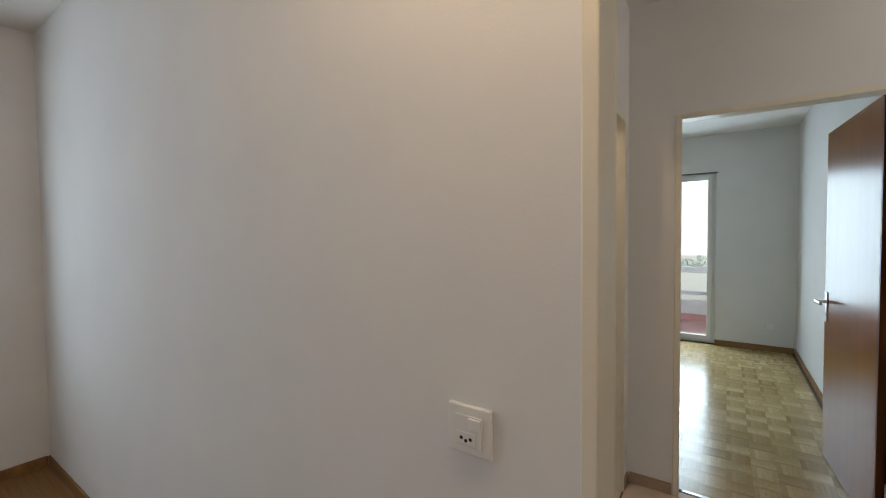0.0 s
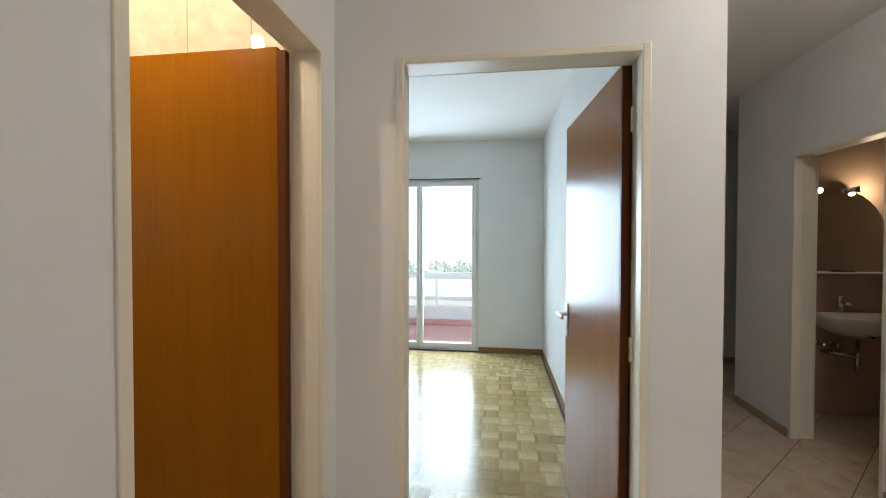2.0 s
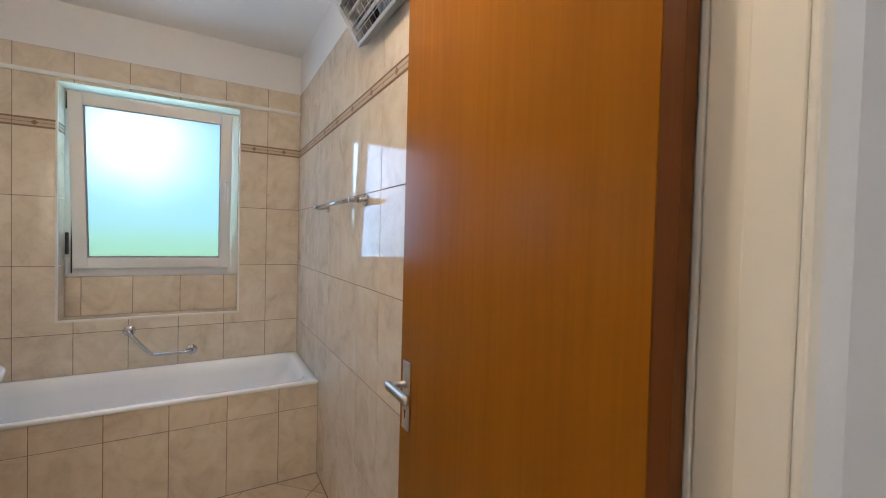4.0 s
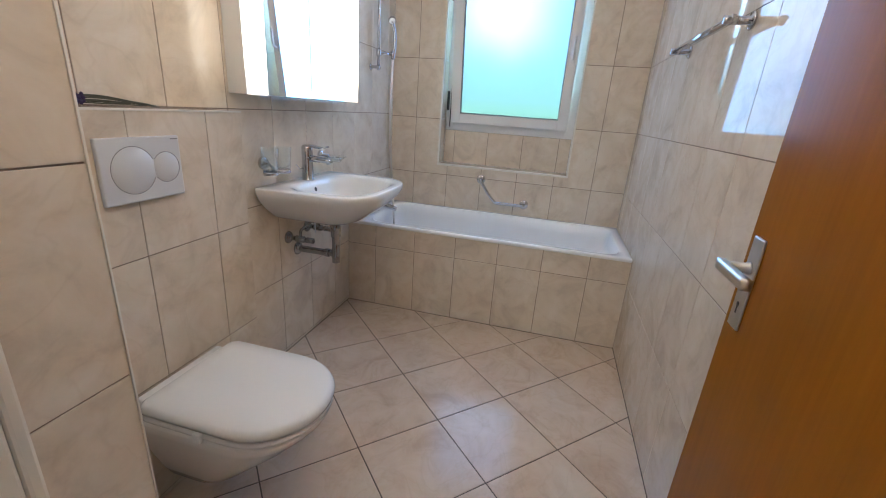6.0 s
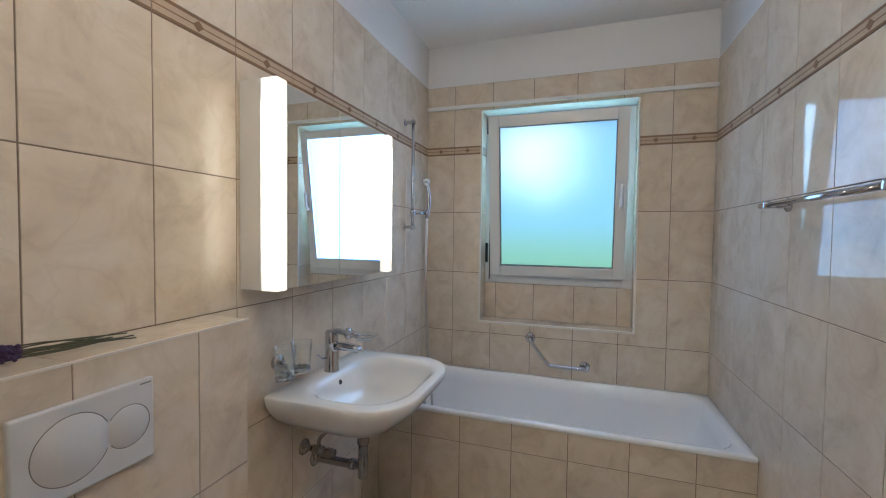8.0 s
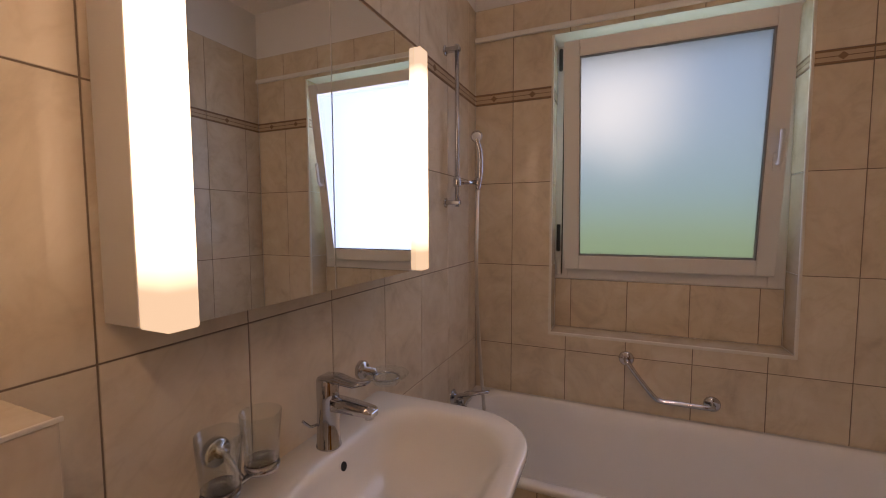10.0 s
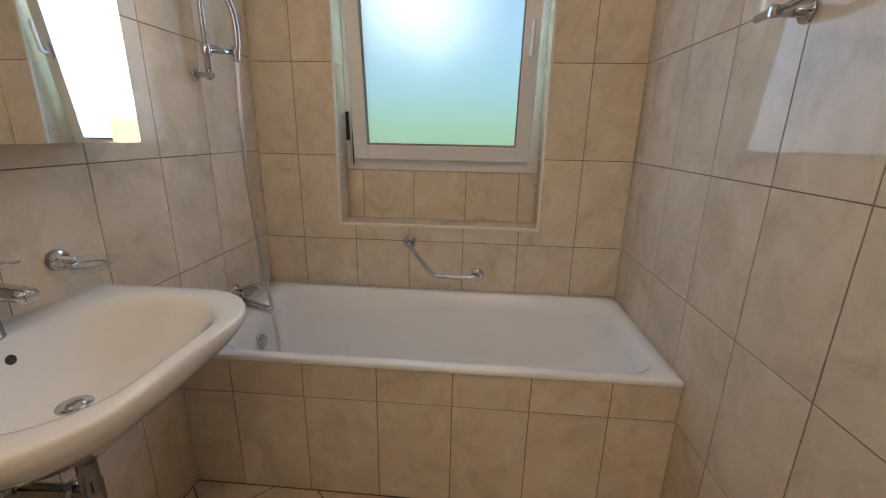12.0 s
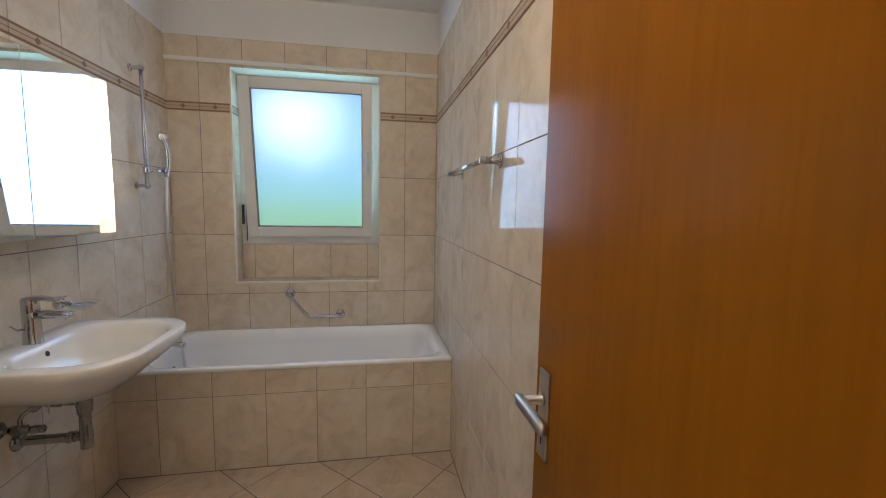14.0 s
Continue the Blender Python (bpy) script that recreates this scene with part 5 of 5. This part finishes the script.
def lay(name, poly, mat, parent, m, gap=0.0032, depth=0.003, bev=0.0009):
    """One tile. poly: counter-clockwise outline in the plane of m; shrunk by half the joint."""
    n = len(poly)
    c = Vector((sum(p[0] for p in poly) / n, sum(p[1] for p in poly) / n))
    out = []
    for i in range(n):
        a, p, q = Vector(poly[i - 1]), Vector(poly[i]), Vector(poly[(i + 1) % n])
        d1, d2 = (p - a).normalized(), (q - p).normalized()
        s = Vector((-d1.y, d1.x)) + Vector((-d2.y, d2.x))
        s = s / max(0.3, s.length_squared) * 2
        v = p + s * gap / 2 - c
        out.append((v.x, v.y))
    me = piece_mesh(out, depth, bev)
    if not me.materials:
        me.materials.append(mat)
    ob = new(name, me)
    ob.parent = parent
    ob.matrix_basis = m @ Matrix.Translation((c.x, c.y, 0))
    return ob


def face(origin, u, v):
    """Plane with axes u, v; its normal is u x v."""
    u, v = Vector(u), Vector(v)
    w = u.cross(v)
    return Matrix(((u.x, v.x, w.x, origin[0]), (u.y, v.y, w.y, origin[1]), (u.z, v.z, w.z, origin[2]), (0, 0, 0, 1)))


def rect(a, b, c, d):
    return [(a, c), (b, c), (b, d), (a, d)]


def tile_face(parent, m, u0, u1, ucuts, v0, v1, vcuts, hole=None):
    """A tiled rectangle, optionally round a rectangular hole."""
    for a, b in cells(u0, u1, ucuts):
        for c, d in cells(v0, v1, vcuts):
            if hole is None or b <= hole[0] + 1e-4 or a >= hole[1] - 1e-4 or d <= hole[2] + 1e-4 or c >= hole[3] - 1e-4:
                lay("tile", rect(a, b, c, d), TILE, parent, m)
                continue
            ha, hb, hc, hd = max(a, hole[0]), min(b, hole[1]), max(c, hole[2]), min(d, hole[3])
            full_u, full_v = ha <= a + 1e-4 and hb >= b - 1e-4, hc <= c + 1e-4 and hd >= d - 1e-4
            if full_u and full_v:
                continue
            if full_u:
                if hc > c + 0.004:
                    lay("tile", rect(a, b, c, hc), TILE, parent, m)
                if hd < d - 0.004:
                    lay("tile", rect(a, b, hd, d), TILE, parent, m)
            elif full_v:
                if ha > a + 0.004:
                    lay("tile", rect(a, ha, c, d), TILE, parent, m)
                if hb < b - 0.004:
                    lay("tile", rect(hb, b, c, d), TILE, parent, m)
            else:
                at_left, at_low = ha <= a + 1e-4, hc <= c + 1e-4
                if not at_left and not at_low:
                    poly = [(a, c), (b, c), (b, hc), (ha, hc), (ha, d), (a, d)]
                elif at_left and not at_low:
                    poly = [(a, c), (b, c), (b, d), (hb, d), (hb, hc), (a, hc)]
                elif not at_left and at_low:
                    poly = [(a, c), (ha, c), (ha, hd), (b, hd), (b, d), (a, d)]
                else:
                    poly = [(hb, c), (b, c), (b, d), (a, d), (a, hd), (hb, hd)]
                lay("tile", poly, TILE, parent, m, bev=0.0004)


ZC = [0.004 + 0.388 * k for k in range(5)] + [1.931, 1.982, 2.372]
ZLOW, ZHIGH = [z for z in ZC if z < 1.931], [z for z in ZC if z > 1.99]


def border_run(parent, m, u0, u1, cuts, hole=None):
    """Listello: beige strip, two brown fillets, diamonds on a centre line."""
    for a, b in cells(u0, u1, cuts):
        if hole:
            if a >= hole[0] - 1e-4 and b <= hole[1] + 1e-4:
                continue
            if a < hole[0] < b:
                b = hole[0]
            elif a < hole[1] < b:
                a = hole[1]
        strip = lay("border_tile", rect(a, b, 1.931, 1.982), STRIP, parent, m)
        inv = Matrix.Translation((-(a + b) / 2, -(1.931 + 1.982) / 2, 0))
        bm = bmesh.new()
        for c, d in ((1.9325, 1.9395), (1.9735, 1.9805)):
            box(bm, a + 0.002, b - 0.002, c, d, -0.001, 0.0012)
        box(bm, a + 0.002, b - 0.002, 1.9552, 1.9582, -0.001, 0.0006)
        w = b - a
        spots = [(a + b) / 2] if w > 0.16 else []
        for cx in spots:
            q = 0.016
            ring = [(cx - q, 1.9567), (cx, 1.9567 - q * 0.9), (cx + q, 1.9567), (cx, 1.9567 + q * 0.9)]
            loft(bm, [[(x, y, -0.001) for x, y in ring], [(x, y, 0.0014) for x, y in ring]])
        bmesh.ops.transform(bm, matrix=inv, verts=bm.verts)
        link("border_relief", bm, BROWN, strip)


def full_height(parent, m, u0, u1, ucuts, hole=None, lift=0.0):
    tile_face(parent, m, u0, u1, ucuts, 0.0, 1.931, [z + lift for z in ZLOW], hole)
    border_run(parent, m, u0, u1, ucuts, hole)
    tile_face(parent, m, u0, u1, ucuts, 1.982, BTOP, ZHIGH, hole)


def tiled(name):
    return bpy.data.objects[name]


def backing(name, bm):
    return structure(name, bm, GROUT, "grout bed under the bathroom wall tiles", "wall")


XC = [-0.180 - 0.2515 * k for k in range(-2, 11)]
YC = [2.465 + 0.2535 * k for k in range(-1, 7)]
g = 0.0015
south = backing("wall_tiles_south", B(BX0, -0.09, BY0 - G - 0.001, BY0 - G + 0.0005, 0, BTOP))
full_height(south, face((0, BY0, 0), (-1, 0, 0), (0, 0, 1)), 0.09, -BX0, [-x for x in XC], lift=0.012)
north = backing("wall_tiles_north", B(BX0, BX1, BY1 + G - 0.0005, BY1 + G + 0.001, 0, BTOP))
XN = [-1.1865 - 0.2515 * k for k in range(-6, 7)]
full_height(north, face((0, BY1, 0), (1, 0, 0), (0, 0, 1)), BX0, BX1, XN)
west = tiled("wall_bath_window")
bw = bmesh.new()
for a, c, d, e in ((BY0, 2.644, 0, BTOP), (3.565, BY1, 0, BTOP), (2.644, 3.565, 0, 0.845), (2.644, 3.565, 2.206, BTOP)):
    box(bw, BX0 - G - 0.001, BX0 - G + 0.0005, a, c, d, e)
box(bw, -2.684, -2.6825, 2.650, 3.559, 0.858, 1.094)
backing("wall_tiles_west", bw)
full_height(west, face((BX0, 0, 0), (0, 1, 0), (0, 0, 1)), BY0, BY1, YC, (2.644, 3.565, 0.85, 2.205))
tile_face(west, face((-2.680, 0, 0), (0, 1, 0), (0, 0, 1)), 2.650, 3.559, [2.725, 2.975, 3.227, 3.479], 0.858, 1.094, [])
for fy, u in ((3.565 - 0.0035, (1, 0, 0)), (2.644 + 0.0035, (-1, 0, 0))):
    rm = face((0, fy, 0), u, (0, 0, 1))
    a0, a1 = (-2.690, BX0 - 0.010) if u[0] > 0 else (-BX0 + 0.010, 2.690)
    tile_face(west, rm, a0, a1, [], 0.858, 1.931, [1.168, 1.556])
    border_run(west, rm, a0, a1, [])
    tile_face(west, rm, a0, a1, [], 1.982, 2.204, [])
east = tiled("wall_bath_door")
full_height(east, face((BX1, 0, 0), (0, -1, 0), (0, 0, 1)), -3.125, -2.76, [-2.90])
apron = tiled("wall_tub_apron")
tile_face(apron, face((-1.863, 0, 0), (0, 1, 0), (0, 0, 1)), BY0, BY1, YC, 0.0, 0.527, [0.396])
cist = tiled("wall_cistern_box")
tile_face(cist, face((0, 2.42, 0), (-1, 0, 0), (0, 0, 1)), 0.09, 0.8315, [0.18, 0.432, 0.6825], 0.0, 1.176, [0.016, 0.404, 0.792])
tile_face(cist, face((-0.8315, 0, 0), (0, -1, 0), (0, 0, 1)), -2.42, -BY0, [], 0.0, 1.176, [0.016, 0.404, 0.792])
tile_face(cist, face((0, 0, 1.1785), (1, 0, 0), (0, 1, 0)), -0.8315, -0.09, [-0.6825, -0.432, -0.18], BY0, 2.42, [])
structure("trim_ledge", B(-0.834, -0.09, 2.4185, 2.4225, 1.1745, 1.1800, bev=0.001), TRIM, "pale edge profile of the cistern ledge", "trim")
shaft = tiled("wall_pipe_shaft")
full_height(shaft, face((0, 2.76, 0), (-1, 0, 0), (0, 0, 1)), -BX1 + 0.0, 0.09, [-0.155], lift=-0.053)
full_height(shaft, face((-0.09, 0, 0), (0, -1, 0), (0, 0, 1)), -2.76, -BY0, [-2.51])
structure("trim_shaft", B(-0.0925, -0.0885, 2.7585, 2.7625, 0, BTOP, bev=0.001), TRIM, "pale corner profile of the pipe shaft", "trim")


def clip(poly, side, limit, keep_less):
    out = []
    for i in range(len(poly)):
        a, b = poly[i - 1], poly[i]
        ia, ib = (a[side] <= limit) == keep_less, (b[side] <= limit) == keep_less
        if ia != ib:
            t = (limit - a[side]) / (b[side] - a[side])
            out.append(tuple(a[k] + t * (b[k] - a[k]) for k in (0, 1)))
        if ib:
            out.append(b)
    return out


def diagonal_floor(parent, x0, x1, y0, y1, most=400):
    """Square tiles laid at 45 degrees, cut at the walls."""
    m = Matrix.Identity(4)
    sx, sy, n = 0.2425, 0.2450, 0
    for i in range(-24, 30):
        for j in range(-28, 28):
            if (i + j) % 2 == 0:
                continue
            cx, cy = -0.974 + sx * i, 3.150 + sy * j
            poly = [(cx + sx, cy), (cx, cy + sy), (cx - sx, cy), (cx, cy - sy)]
            for side, lim, less in ((0, x0, False), (0, x1, True), (1, y0, False), (1, y1, True)):
                poly = clip(poly, side, lim, less)
            area = abs(sum(a[0] * b[1] - a[1] * b[0] for a, b in zip(poly, poly[1:] + poly[:1]))) / 2 if len(poly) > 2 else 0
            if area < 0.0008:
                continue
            keep = [p for k, p in enumerate(poly) if (Vector(p) - Vector(poly[k - 1])).length > 0.004]
            if len(keep) > 2:
                lay("floor_tile", keep, FTILE, parent, m, gap=0.0045, depth=0.003, bev=0.0010)


structure("floor_room", B(-2.66, 3.0, -3.0, 2.165, -0.0015, 0.0), SKIRT, "brown oak floor of the room", "floor")
FL = bpy.data.objects["floor"]
diagonal_floor(FL, -1.863, 0.36, BY0, BY1)
diagonal_floor(FL, 0.365, 2.99, 2.168, 4.045)
diagonal_floor(hall_floor, 1.672, 2.99, 4.07, 7.69)
diagonal_floor(hall_floor, 2.99, 5.2, 4.4, 7.69)


def parquet():
    """Mosaic parquet: squares of five strips, turned alternately."""
    S, n = 0.125, 5
    pair = []
    for turn in (0, 1):
        vs, fs = [], []
        for k in range(n):
            a, b = -S / 2 + S * k / n + 0.0003, -S / 2 + S * (k + 1) / n - 0.0003
            c, d = -S / 2 + 0.0003, S / 2 - 0.0003
            q = [(a, c), (b, c), (b, d), (a, d)] if turn == 0 else [(c, a), (d, a), (d, b), (c, b)]
            o = len(vs)
            vs += [(x, y, -0.003) for x, y in q] + [(x, y, 0.0) for x, y in q]
            fs += [(o + 4, o + 5, o + 6, o + 7)] + [(o + i, o + (i + 1) % 4, o + 4 + (i + 1) % 4, o + 4 + i) for i in range(4)]
        pair.append((vs, fs))
    mats = []
    for vs, fs in pair:
        me = bpy.data.meshes.new("parquet_block")
        me.from_pydata(vs, [], fs)
        me.update()
        me.materials.append(PARQUET)
        mats.append(me)
    x0, y0 = -0.92, 4.075
    near = 0
    rv, rf = [], []
    for j in range(32):
        for i in range(-16, 21):
            cx, cy = x0 + S * (i + 0.5), y0 + S * (j + 0.5)
            if cx > 1.478 or cy > 7.72 or (cy < 4.15 and not 0.55 < cx < 1.48):
                continue
            t = (i + j) % 2
            if j < 22 and 0.1 < cx and near < 290:
                ob = new("parquet_block", mats[t])
                ob.parent = bed_floor
                ob.location = (cx, cy, 0)
                near += 1
            else:
                o = len(rv)
                rv += [(x + cx, y + cy, z) for x, y, z in pair[t][0]]
                rf += [tuple(k + o for k in f) for f in pair[t][1]]
    me = bpy.data.meshes.new("parquet_field")
    me.from_pydata(rv, [], rf)
    me.update()
    me.materials.append(PARQUET)
    ob = new("parquet_field", me)
    ob.parent = bed_floor
    tagged(ob, "mosaic oak parquet squares", "", kind="stuff")


parquet()
structure("trim_bedroom_threshold", B(0.63, 1.39, 4.050, 4.073, -0.002, 0.004, bev=0.001), STEEL, "metal threshold strip at the bedroom door", "trim")
